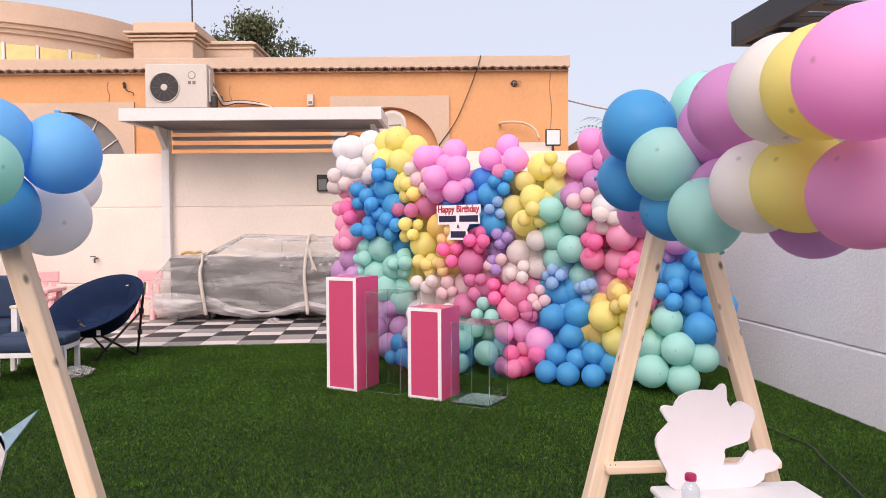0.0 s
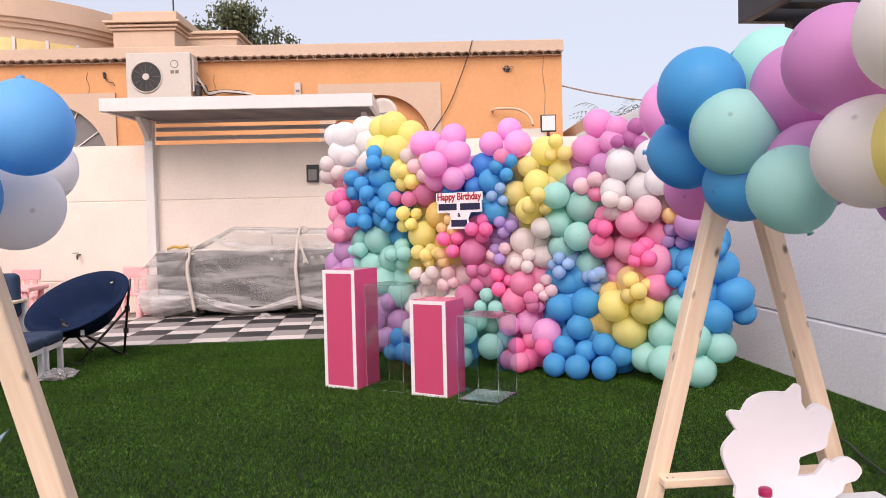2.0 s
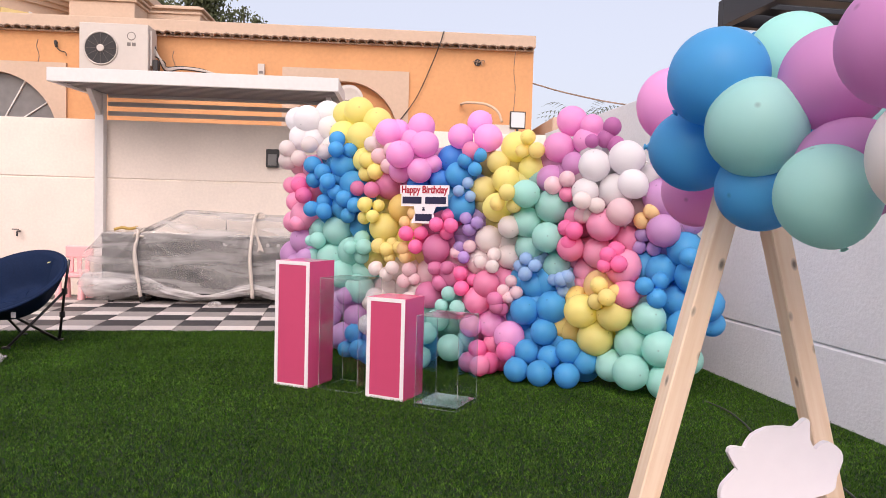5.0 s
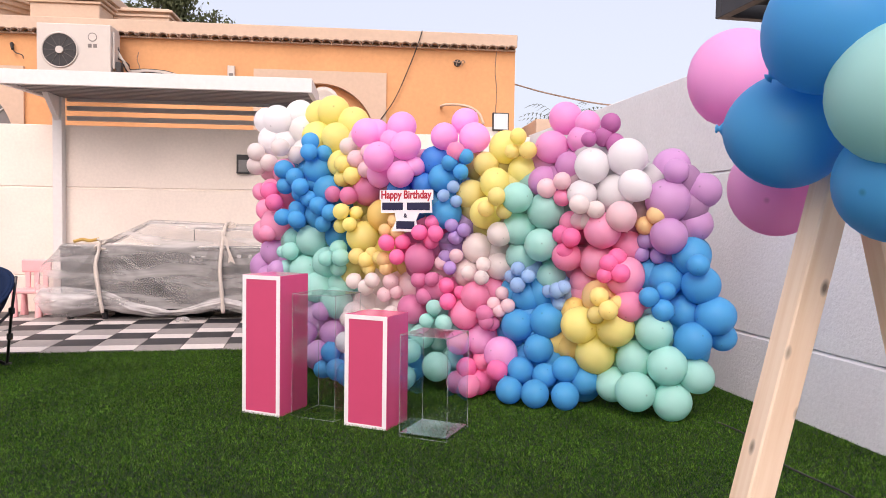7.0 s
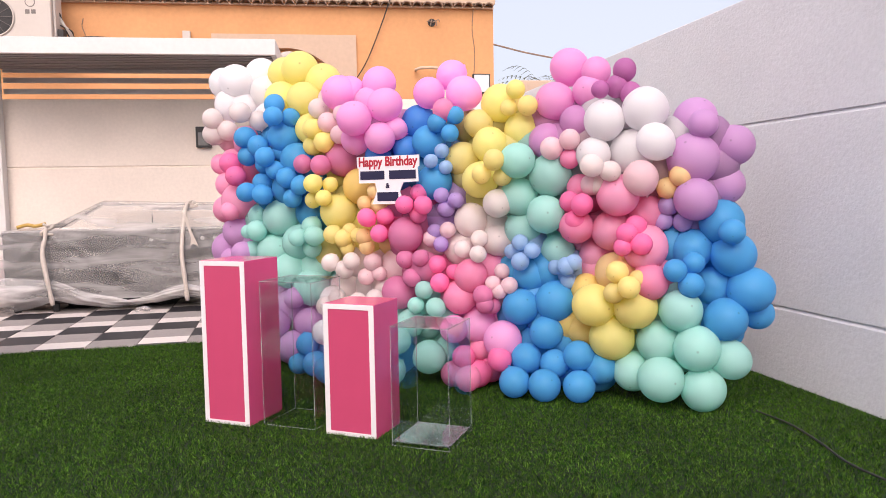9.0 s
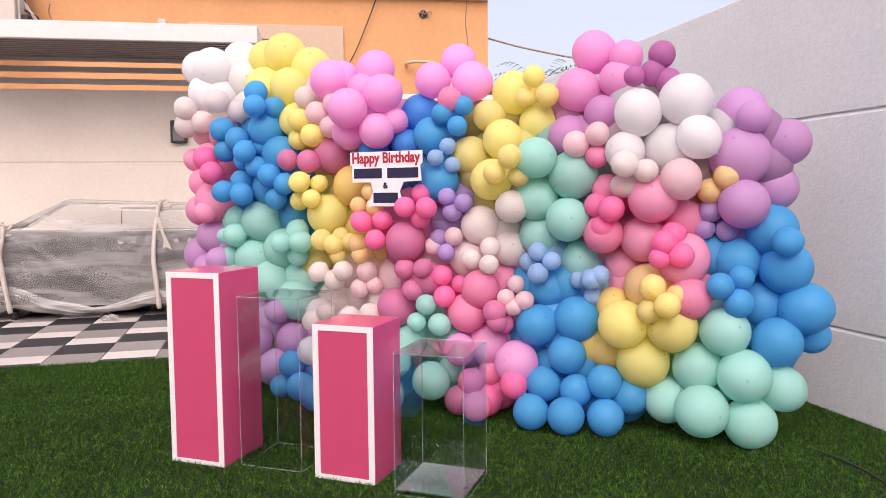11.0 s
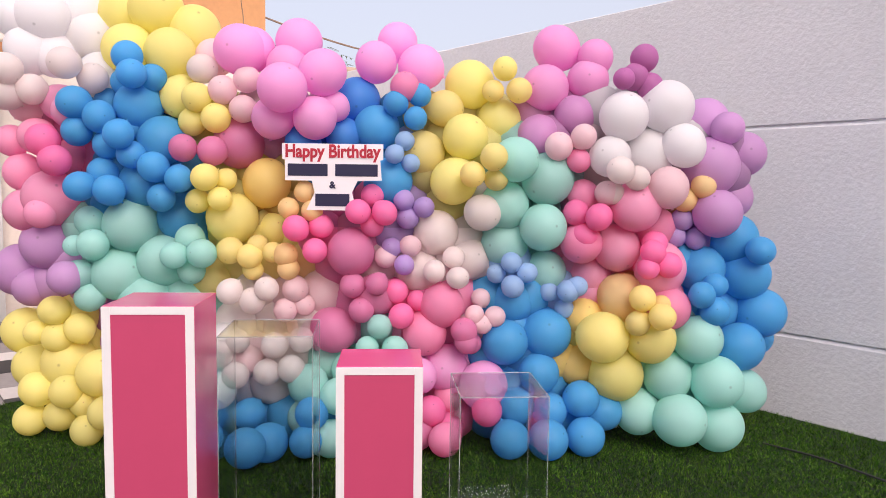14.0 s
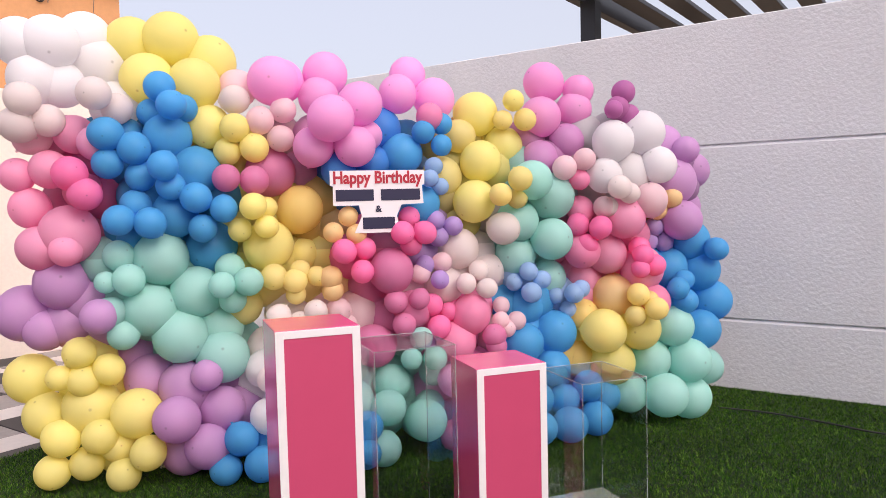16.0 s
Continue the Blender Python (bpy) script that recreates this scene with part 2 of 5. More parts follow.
BOTTLE = clear("clear_bottle", (0.9, 0.94, 0.97, 1), 0.05, 0.12)
HORN = material("pale_blue_horn", srgb(170, 204, 226), 0.4, grain=0.1, scale=40)
MANE_PURPLE = material("purple_mane", srgb(110, 70, 150), 0.5)
MANE_YELLOW = material("yellow_mane", srgb(236, 206, 90), 0.5)
MANE_BLUE = material("blue_mane", srgb(80, 160, 210), 0.5)
LENS = material("lamp_lens", srgb(216, 220, 222), 0.25)

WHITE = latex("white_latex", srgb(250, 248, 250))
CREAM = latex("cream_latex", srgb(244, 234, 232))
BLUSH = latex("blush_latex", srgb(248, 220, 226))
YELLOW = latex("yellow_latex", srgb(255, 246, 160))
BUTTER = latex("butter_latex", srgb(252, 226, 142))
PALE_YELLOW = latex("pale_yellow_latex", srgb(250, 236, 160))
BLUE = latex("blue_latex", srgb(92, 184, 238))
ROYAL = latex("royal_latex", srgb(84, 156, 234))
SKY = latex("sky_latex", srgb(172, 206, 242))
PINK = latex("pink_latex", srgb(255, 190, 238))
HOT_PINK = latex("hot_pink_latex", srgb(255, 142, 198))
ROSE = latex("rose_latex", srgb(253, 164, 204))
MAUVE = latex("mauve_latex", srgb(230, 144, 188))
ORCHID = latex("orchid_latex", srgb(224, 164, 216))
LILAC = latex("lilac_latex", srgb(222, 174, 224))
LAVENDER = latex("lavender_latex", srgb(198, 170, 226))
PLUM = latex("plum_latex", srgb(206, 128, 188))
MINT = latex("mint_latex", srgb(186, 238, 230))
# Lighter copy of BLUE: the stronger light on two garland balls is put into its colour
LIT_BLUE = latex("lit_blue_latex", srgb(134, 206, 252))
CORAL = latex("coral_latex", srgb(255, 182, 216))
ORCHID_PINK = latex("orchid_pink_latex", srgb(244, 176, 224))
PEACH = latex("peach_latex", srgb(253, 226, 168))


# ---- builders ----
def finish(name, bm, mat, smooth):
    me = bpy.data.meshes.new(name)
    bmesh.ops.recalc_face_normals(bm, faces=bm.faces)
    bm.to_mesh(me)
    bm.free()
    me.materials.append(mat)
    if smooth:
        for f in me.polygons:
            f.use_smooth = True
    return me


def part(name, bm, mat, parent=None, label="", smooth=False, m=None):
    """Links a bmesh as one mesh object under a thing or part."""
    ob = new(name, finish(name, bm, mat, smooth))
    if parent is not None:
        ob.parent = parent
    if m is not None:
        ob.matrix_basis = m
    return tagged(ob, label) if label else ob


def thing(name, label, category, m=None, group="", kind=""):
    ob = new(name)
    ob.empty_display_size = 0.1
    if m is not None:
        ob.matrix_basis = m
    return tagged(ob, label, category, group, kind)


def setting(name, bm, mat, label, m=None, smooth=False):
    return tagged(part(name, bm, mat, None, "", smooth, m), label, "", "", "structure")


def box(x0, y0, z0, x1, y1, z1, bevel=0.0, bm=None, segs=2):
    """A box between two corners, with rounded edges."""
    one = bmesh.new()
    bmesh.ops.create_cube(one, size=1, matrix=Matrix.LocRotScale(((x0 + x1) / 2, (y0 + y1) / 2, (z0 + z1) / 2), None, (abs(x1 - x0), abs(y1 - y0), abs(z1 - z0))))
    if bevel:
        bmesh.ops.bevel(one, geom=one.edges[:], offset=bevel, segments=segs, affect="EDGES", profile=0.5)
    if bm is None:
        return one
    return absorb(bm, one)


def absorb(bm, other):
    verts = [bm.verts.new(v.co) for v in other.verts]
    other.verts.index_update()
    for f in other.faces:
        try:
            bm.faces.new([verts[v.index] for v in f.verts])
        except ValueError:
            pass
    other.free()
    return bm


def prism(outline, depth, bevel=0.0):
    """An outline in x and z, with thickness along y from 0 to depth."""
    bm = bmesh.new()
    face = bm.faces.new([bm.verts.new((x, 0, z)) for x, z in outline])
    ext = bmesh.ops.extrude_face_region(bm, geom=[face])
    bmesh.ops.translate(bm, verts=[v for v in ext["geom"] if isinstance(v, bmesh.types.BMVert)], vec=(0, depth, 0))
    if bevel:
        bmesh.ops.bevel(bm, geom=bm.edges[:], offset=bevel, segments=1, affect="EDGES")
    return bm


def beam(a, b, w, t, bevel=0.003):
    """A squared bar from a to b, as a mesh along local z and its pose."""
    a, b = Vector(a), Vector(b)
    bm = box(-w / 2, -t / 2, 0, w / 2, t / 2, (b - a).length, bevel, segs=1)
    turn = (b - a).to_track_quat("Z", "Y")
    return bm, Matrix.LocRotScale(a, turn, None)


def tube(points, r, sides=8, bm=None, ends=True):
    """A round tube along a smooth line through the points; r may be one radius or one per point."""
    bm = bm or bmesh.new()
    pts = [Vector(p) for p in points]
    radii = r if isinstance(r, (list, tuple)) else [r] * len(pts)
    rings = []
    for i, p in enumerate(pts):
        d = (pts[min(i + 1, len(pts) - 1)] - pts[max(i - 1, 0)]).normalized()
        q = d.to_track_quat("Z", "Y")
        rings.append([bm.verts.new(p + q @ Vector((radii[i] * math.cos(2 * math.pi * k / sides), radii[i] * math.sin(2 * math.pi * k / sides), 0))) for k in range(sides)])
    for a, b in zip(rings, rings[1:]):
        for k in range(sides):
            bm.faces.new((a[k], a[(k + 1) % sides], b[(k + 1) % sides], b[k]))
    if ends:
        bm.faces.new(rings[0][::-1])
        bm.faces.new(rings[-1])
    return bm


def curve_points(ctrl, steps=8):
    """Catmull-Rom points through the controls."""
    c = [Vector(p) for p in ctrl]
    c = [2 * c[0] - c[1]] + c + [2 * c[-1] - c[-2]]
    out = []
    for i in range(1, len(c) - 2):
        for s in range(steps):
            t = s / steps
            out.append(0.5 * (2 * c[i] + (c[i + 1] - c[i - 1]) * t + (2 * c[i - 1] - 5 * c[i] + 4 * c[i + 1] - c[i + 2]) * t * t + (3 * c[i] - c[i - 1] - 3 * c[i + 1] + c[i + 2]) * t ** 3))
    return out + [c[-2]]


def lathe(profile, sides=24, bm=None):
    """A turned shape from (radius, height) pairs."""
    bm = bm or bmesh.new()
    rings = [[bm.verts.new((max(r, 1e-4) * math.cos(2 * math.pi * k / sides), max(r, 1e-4) * math.sin(2 * math.pi * k / sides), z)) for k in range(sides)] for r, z in profile]
    for a, b in zip(rings, rings[1:]):
        for k in range(sides):
            bm.faces.new((a[k], a[(k + 1) % sides], b[(k + 1) % sides], b[k]))
    bm.faces.new(rings[0][::-1])
    bm.faces.new(rings[-1])
    return bm


# the back of the yard lies a little askew: x along its wall, y behind it
BACK = Matrix.Translation((-1.5, 9.45, 0)) @ Matrix.Rotation(radians(-5), 4, "Z")


# ---- ground, lawn, patio ----
setting("ground", box(-300, -300, -0.3, 300, 300, -0.02), SAND, "plain sandy ground around the walled yard")
setting("lawn", box(-7, -6, -0.02, 2.12, 6.62, 0.006), SOIL, "green artificial turf backing of the yard")
setting("patio", box(-7, 6.62, -0.02, 2.12, 9.6, -0.004), JOINT, "jointed bed under the patio pavers")


def courses(length, cuts, top, thick, groove=0.02, deep=0.014):
    """A wall along local x, front face at y = 0, with grooves whose lower lip slopes outwards."""
    prof = [(thick, -0.02), (0, -0.02)]
    for cut in cuts:
        prof += [(0, cut - groove * 0.8), (0.003, cut - groove * 0.6), (deep, cut), (deep, cut + groove * 0.3), (0.002, cut + groove * 0.4), (0, cut + groove * 0.5)]
    prof += [(0, top - 0.006), (0.006, top), (thick - 0.006, top), (thick, top - 0.006)]
    bm = bmesh.new()
    ends = [[bm.verts.new((x, y, z)) for y, z in prof] for x in (0, length)]
    for i in range(len(prof)):
        j = (i + 1) % len(prof)
        bm.faces.new((ends[0][i], ends[1][i], ends[1][j], ends[0][j]))
    bm.faces.new(ends[0])
    bm.faces.new(ends[1][::-1])
    return bm


setting("wall_north", courses(12.0, (0.43, 1.495), 2.24, 0.2), PLASTER_BACK, "cream plastered garden wall with thin horizontal grooves", BACK @ pose(-8.4, 0, 0))
setting("wall_east", courses(15.5, (0.44, 1.518), 2.28, 0.2), PLASTER_RIGHT, "white rough plastered boundary wall with two long grooves", Matrix.Translation((2.12, 9.3, 0)) @ Matrix.Rotation(radians(-90), 4, "Z"))
setting("wall_west", box(-7.2, -6.2, -0.02, -7.0, 9.9, 2.24), PLASTER_BACK, "plain plastered wall closing the yard")
setting("wall_south", box(-7.0, -6.2, -0.02, 2.12, -6.0, 2.6), PLASTER_BACK, "plain plastered wall closing the yard")


# ---- balloons ----
def balloon_mesh(name, mat):
    """One balloon of radius 1, crown up, with a tapered neck, rolled knot and lip below."""
    prof = []
    for i in range(22):
        a = math.pi * i / 22
        r, z = math.sin(a), math.cos(a)
        if z < 0:
            r *= 1 - 0.10 * z * z
            z *= 1.05
        prof.append((r, z))
    prof += [(0.09, -1.07), (0.045, -1.11), (0.085, -1.15), (0.05, -1.17)]
    return finish(name, lathe(prof[::-1], 36), mat, True)


SHAPES = {}


def balloon(mat, parent, at, r, toward, seed):
    if mat.name not in SHAPES:
        SHAPES[mat.name] = balloon_mesh("balloon", mat)
    rnd = random.Random(seed)
    ob = new("balloon", SHAPES[mat.name])
    ob.parent = parent
    aim = Vector(toward).normalized() + Vector((rnd.uniform(-1.4, 1.4), rnd.uniform(-0.8, 0.8), rnd.uniform(-1.4, 1.4)))
    turn = aim.to_track_quat("Z", "Y")
    ob.matrix_basis = Matrix.LocRotScale(at, turn, (r * rnd.uniform(0.97, 1.02), r * rnd.uniform(0.97, 1.02), r * rnd.uniform(0.99, 1.05)))
    return ob


WALL_FRAME = Matrix.Translation((0.1, 4.85, 0)) @ Matrix.Rotation(radians(-36), 4, "Z")
balloon_wall = thing("balloon_wall", "freestanding wall of pastel balloons clustered over a hidden frame", "balloon decoration", WALL_FRAME)
for x in (-1.15, -0.4, 0.4, 1.15):
    part("post", tube([(x, 0.42, 0), (x, 0.42, 1.4)], 0.014), WHITE_METAL, balloon_wall, smooth=True)
    part("foot", box(x - 0.02, 0.36, 0, x + 0.02, 0.58, 0.012, 0.003), WHITE_METAL, balloon_wall)
for z in (0.35, 0.9, 1.38):
    part("rail", tube([(-1.2, 0.42, z), (1.2, 0.42, z)], 0.012), WHITE_METAL, balloon_wall, smooth=True)
TALLY = [0]


def bunch(mat, balls):
    for x, y, z, r in balls:
        TALLY[0] += 1
        balloon(mat, balloon_wall, (x, y, z), r, (0, -1, 0.1), TALLY[0])


def inner(mat, spots):
    """Balloons of the second layer, in one mesh of one colour."""
    bm = bmesh.new()
    for x, y, z in spots:
        ball = lathe([(0.112 * math.sin(math.pi * i / 10), 0.112 * math.cos(math.pi * i / 10)) for i in range(10, -1, -1)], 16)
        bmesh.ops.translate(ball, verts=ball.verts, vec=(x, y, max(z, 0.13)))
        absorb(bm, ball)
    tagged(part("inner_balloons", bm, mat, balloon_wall, "", True), "", "", "", "stuff")


bunch(CREAM, (
    (-1.640, 0.202, 1.560, 0.074), (-1.610, 0.161, 1.660, 0.068), (-1.531, 0.214, 1.580, 0.068), (-1.342, 0.112, 1.682, 0.070), (-1.264, 0.206, 1.633, 0.064),
    (-0.783, 0.179, 1.679, 0.066), (-0.688, 0.045, 0.445, 0.059), (-0.642, 0.043, 0.718, 0.057), (-0.618, 0.031, 0.352, 0.058), (-0.612, 0.056, 0.499, 0.052),
    (-0.548, 0.052, 0.677, 0.057), (-0.481, 0.024, 0.733, 0.054), (-0.487, 0.051, 0.362, 0.059), (-0.453, 0.040, 0.484, 0.057), (-0.380, 0.040, 0.380, 0.061),
    (-0.335, 0.041, 0.508, 0.056), (0.238, 0.032, 0.815, 0.049), (0.324, 0.083, 0.871, 0.050), (0.339, 0.015, 0.789, 0.049), (1.002, 0.003, 1.160, 0.050),
))
bunch(CREAM, (
    (1.001, -0.104, 1.258, 0.059), (1.086, -0.059, 1.228, 0.054),
))
bunch(BLUSH, (
    (-1.611, 0.333, 1.530, 0.083), (-0.759, 0.297, 1.747, 0.085), (1.231, -0.027, 1.190, 0.088),
))
bunch(BUTTER, (
    (-0.971, 0.417, 1.592, 0.103), (-0.511, 0.201, 1.186, 0.109), (0.894, 0.177, 0.375, 0.099), (0.925, 0.143, 0.597, 0.089),
))
bunch(YELLOW, (
    (-1.588, 0.220, 0.098, 0.074), (-1.541, 0.204, 0.501, 0.055), (-1.459, 0.202, 0.603, 0.067), (-1.454, 0.215, 0.120, 0.073), (-1.450, 0.203, 0.481, 0.067),
    (-1.390, 0.150, 0.246, 0.074), (-1.347, 0.197, 0.523, 0.066), (-1.327, 0.187, 0.189, 0.069), (-1.305, 0.146, 0.072, 0.073), (-1.201, 0.097, 0.168, 0.075),
    (-0.824, 0.161, 1.448, 0.060), (-0.791, 0.118, 1.549, 0.063), (-0.787, 0.094, 1.104, 0.053), (-0.734, 0.015, 1.206, 0.057), (-0.711, 0.116, 1.462, 0.065),
    (-0.669, 0.108, 1.199, 0.049), (-0.678, 0.043, 1.116, 0.052), (0.538, 0.111, 1.696, 0.054),
))
bunch(BLUSH, (
    (-0.682, 0.119, 1.582, 0.062), (-0.595, 0.117, 1.503, 0.060), (-0.589, 0.136, 0.391, 0.074), (-0.579, 0.127, 1.630, 0.058), (-0.410, 0.075, 0.634, 0.052),
    (-0.367, 0.083, 0.724, 0.057), (-0.328, 0.092, 0.654, 0.046), (0.026, 0.077, 0.871, 0.048), (0.133, 0.073, 0.920, 0.047), (0.416, 0.037, 0.625, 0.042),
    (0.451, 0.047, 0.580, 0.045), (0.449, 0.105, 0.687, 0.043), (0.508, 0.054, 0.614, 0.047), (0.763, 0.013, 1.359, 0.061), (0.865, -0.003, 1.400, 0.055),
    (0.975, 0.002, 1.162, 0.054),
))
bunch(BLUE, (
    (-1.304, 0.109, 1.517, 0.072), (-1.305, 0.128, 1.396, 0.064), (-1.267, 0.055, 1.161, 0.064), (-1.231, 0.291, 1.536, 0.065), (-1.233, 0.233, 1.087, 0.063),
    (-1.206, 0.144, 1.223, 0.065), (-1.199, 0.102, 1.458, 0.069), (-1.181, 0.143, 1.343, 0.062), (-1.148, 0.060, 1.146, 0.066), (-1.130, 0.218, 1.619, 0.061),
    (-1.099, 0.209, 1.425, 0.063), (-1.090, 0.141, 1.721, 0.065), (-1.087, 0.017, 1.380, 0.063), (-1.062, 0.088, 1.299, 0.061), (-1.045, 0.063, 1.635, 0.062),
    (-0.997, 0.180, 1.636, 0.060), (-0.963, 0.069, 1.247, 0.066), (-0.941, 0.095, 1.116, 0.061), (-0.890, 0.040, 0.070, 0.068), (-0.853, 0.050, 1.198, 0.059),
))
bunch(BLUE, (
    (-0.820, 0.030, 0.200, 0.073), (-0.570, 0.070, 0.170, 0.070), (-0.300, -0.090, 0.100, 0.070), (-0.280, -0.050, 0.210, 0.071), (0.064, 0.100, 1.536, 0.055),
    (0.150, 0.090, 1.474, 0.051), (0.167, 0.130, 1.578, 0.052), (1.400, -0.024, 0.727, 0.058), (1.474, 0.011, 0.651, 0.064), (1.483, 0.040, 0.761, 0.056),
    (1.661, -0.000, 0.921, 0.064),
))
bunch(BLUE, (
    (-1.056, 0.212, 1.180, 0.105), (-1.067, 0.203, 1.517, 0.103), (-0.957, 0.184, 1.365, 0.108), (-0.901, 0.270, 1.029, 0.115), (-0.740, -0.010, 0.090, 0.078),
    (-0.720, 0.140, 0.170, 0.086), (-0.530, -0.190, 0.110, 0.083), (-0.460, -0.070, 0.090, 0.083), (-0.022, 0.180, 1.437, 0.102), (0.033, 0.121, 1.199, 0.105),
    (0.560, 0.096, 0.490, 0.103), (0.570, -0.062, 0.099, 0.084), (0.600, 0.164, 0.668, 0.102), (0.606, 0.039, 0.215, 0.085), (0.713, 0.073, 0.356, 0.092),
    (0.736, -0.060, 0.096, 0.089), (0.762, 0.052, 0.192, 0.079), (0.752, 0.122, 0.526, 0.111), (0.898, 0.040, 0.248, 0.082), (0.912, -0.007, 0.092, 0.087),
))
bunch(BLUE, (
    (1.010, 0.081, 0.180, 0.085), (1.464, 0.155, 0.821, 0.105), (1.569, 0.208, 0.628, 0.103), (1.606, 0.157, 0.963, 0.113), (1.633, 0.095, 0.475, 0.107),
    (1.664, 0.143, 0.797, 0.112), (1.747, 0.149, 0.622, 0.114), (1.780, 0.255, 0.488, 0.082),
))
bunch(CORAL, (
    (-1.633, 0.320, 1.220, 0.086), (-1.590, 0.251, 1.050, 0.095), (-1.479, 0.245, 1.104, 0.124), (-1.544, 0.275, 1.381, 0.082), (-1.443, 0.292, 1.531, 0.085),
    (0.964, 0.207, 0.782, 0.098), (1.058, 0.116, 0.917, 0.103), (1.109, 0.029, 1.105, 0.110), (1.243, 0.071, 0.831, 0.115),
))
bunch(CORAL, (
    (-1.672, 0.306, 1.360, 0.071), (-1.483, 0.154, 1.039, 0.065), (-1.354, 0.163, 1.482, 0.069),
))
bunch(HOT_PINK, (
    (-1.448, 0.125, 1.355, 0.071), (-1.394, 0.111, 1.270, 0.068), (-0.351, -0.007, 0.996, 0.056), (-0.271, -0.006, 0.902, 0.053), (-0.250, 0.033, 1.004, 0.051),
    (-0.088, -0.033, 1.071, 0.054), (-0.031, 0.028, 1.012, 0.052), (-0.032, 0.045, 1.139, 0.050), (0.023, -0.019, 1.067, 0.054), (0.071, 0.059, 0.722, 0.054),
    (0.097, 0.029, 0.618, 0.057), (0.165, 0.084, 0.678, 0.045), (0.231, 0.048, 0.190, 0.068), (0.473, -0.018, 0.212, 0.068), (0.855, 0.050, 1.076, 0.058),
    (0.887, 0.019, 0.972, 0.057), (0.935, -0.031, 1.060, 0.058), (1.148, -0.059, 0.844, 0.046), (1.168, -0.052, 0.913, 0.053), (1.199, 0.026, 0.947, 0.056),
))
bunch(HOT_PINK, (
    (1.239, -0.050, 0.859, 0.055),
))
bunch(ROSE, (
    (-1.426, 0.339, 1.291, 0.086), (0.199, 0.087, 0.534, 0.100), (0.274, 0.068, 0.659, 0.097), (0.884, 0.061, 0.941, 0.091), (1.241, 0.151, 1.010, 0.093),
    (1.271, 0.023, 0.661, 0.095),
))
bunch(LILAC, (
    (-1.685, 0.375, 0.766, 0.123), (-1.522, 0.290, 0.897, 0.116), (-1.602, 0.310, 0.694, 0.090), (-1.511, 0.332, 0.717, 0.106), (-1.190, 0.331, 0.440, 0.113),
    (-1.080, 0.050, 0.310, 0.098), (-1.040, 0.210, 0.410, 0.118), (-0.960, 0.080, 0.170, 0.098), (-0.890, 0.160, 0.310, 0.101), (1.469, 0.218, 1.483, 0.115),
    (1.469, 0.124, 1.286, 0.130), (1.487, 0.061, 1.079, 0.107), (1.615, 0.230, 1.151, 0.103), (1.656, 0.210, 1.348, 0.104),
))
bunch(LILAC, (
    (-1.368, 0.118, 0.762, 0.073), (-0.950, 0.090, 0.480, 0.068), (1.520, 0.069, 1.453, 0.071),
))
bunch(MAUVE, (
    (-0.838, 0.067, 1.329, 0.060), (-0.719, 0.085, 1.319, 0.064), (-0.114, 0.018, 0.753, 0.056), (-0.076, 0.021, 0.644, 0.056), (-0.008, -0.005, 0.762, 0.049),
    (0.369, 0.009, 0.558, 0.058), (0.379, 0.009, 0.508, 0.051), (0.402, 0.060, 0.493, 0.050),
))
bunch(MAUVE, (
    (-0.636, 0.218, 1.358, 0.114), (-0.203, 0.097, 0.542, 0.101), (-0.124, 0.048, 0.892, 0.103), (-0.018, 0.084, 0.703, 0.090), (0.170, 0.039, 0.090, 0.076),
))
bunch(PINK, (
    (-0.615, 0.162, 1.762, 0.111), (-0.459, 0.076, 1.464, 0.089), (-0.571, 0.213, 1.772, 0.100), (-0.412, 0.171, 1.697, 0.092), (-0.399, -0.044, 1.576, 0.102),
    (-0.369, 0.223, 1.810, 0.106), (-0.277, 0.042, 1.463, 0.093), (-0.246, 0.058, 1.656, 0.102), (-0.027, 0.202, 1.726, 0.093), (0.065, 0.339, 1.840, 0.092),
    (0.174, 0.041, 0.352, 0.081), (0.173, 0.255, 1.716, 0.102), (0.296, 0.145, 0.363, 0.107), (0.463, 0.062, 0.302, 0.109),
))
bunch(PINK, (
    (-0.202, 0.104, 1.518, 0.066),
))
bunch(ROSE, (
    (0.102, 0.116, 1.610, 0.065), (0.290, -0.041, 0.090, 0.072), (0.312, 0.126, 0.231, 0.069), (0.856, 0.033, 1.300, 0.053), (0.895, 0.095, 1.150, 0.069),
))
bunch(ROYAL, (
    (-0.339, 0.129, 1.360, 0.081), (-0.166, 0.171, 1.399, 0.081), (-0.113, 0.238, 1.562, 0.105),
))
bunch(SKY, (
    (0.062, 0.012, 1.315, 0.042), (0.104, 0.075, 1.374, 0.043), (0.131, 0.065, 1.279, 0.041), (0.514, 0.090, 0.799, 0.043), (0.575, 0.048, 0.854, 0.046),
    (0.580, 0.030, 0.751, 0.051), (0.645, 0.042, 0.811, 0.045), (0.756, 0.119, 0.716, 0.044), (0.831, 0.056, 0.729, 0.051), (0.828, 0.118, 0.641, 0.044),
    (0.871, 0.055, 0.750, 0.045),
))
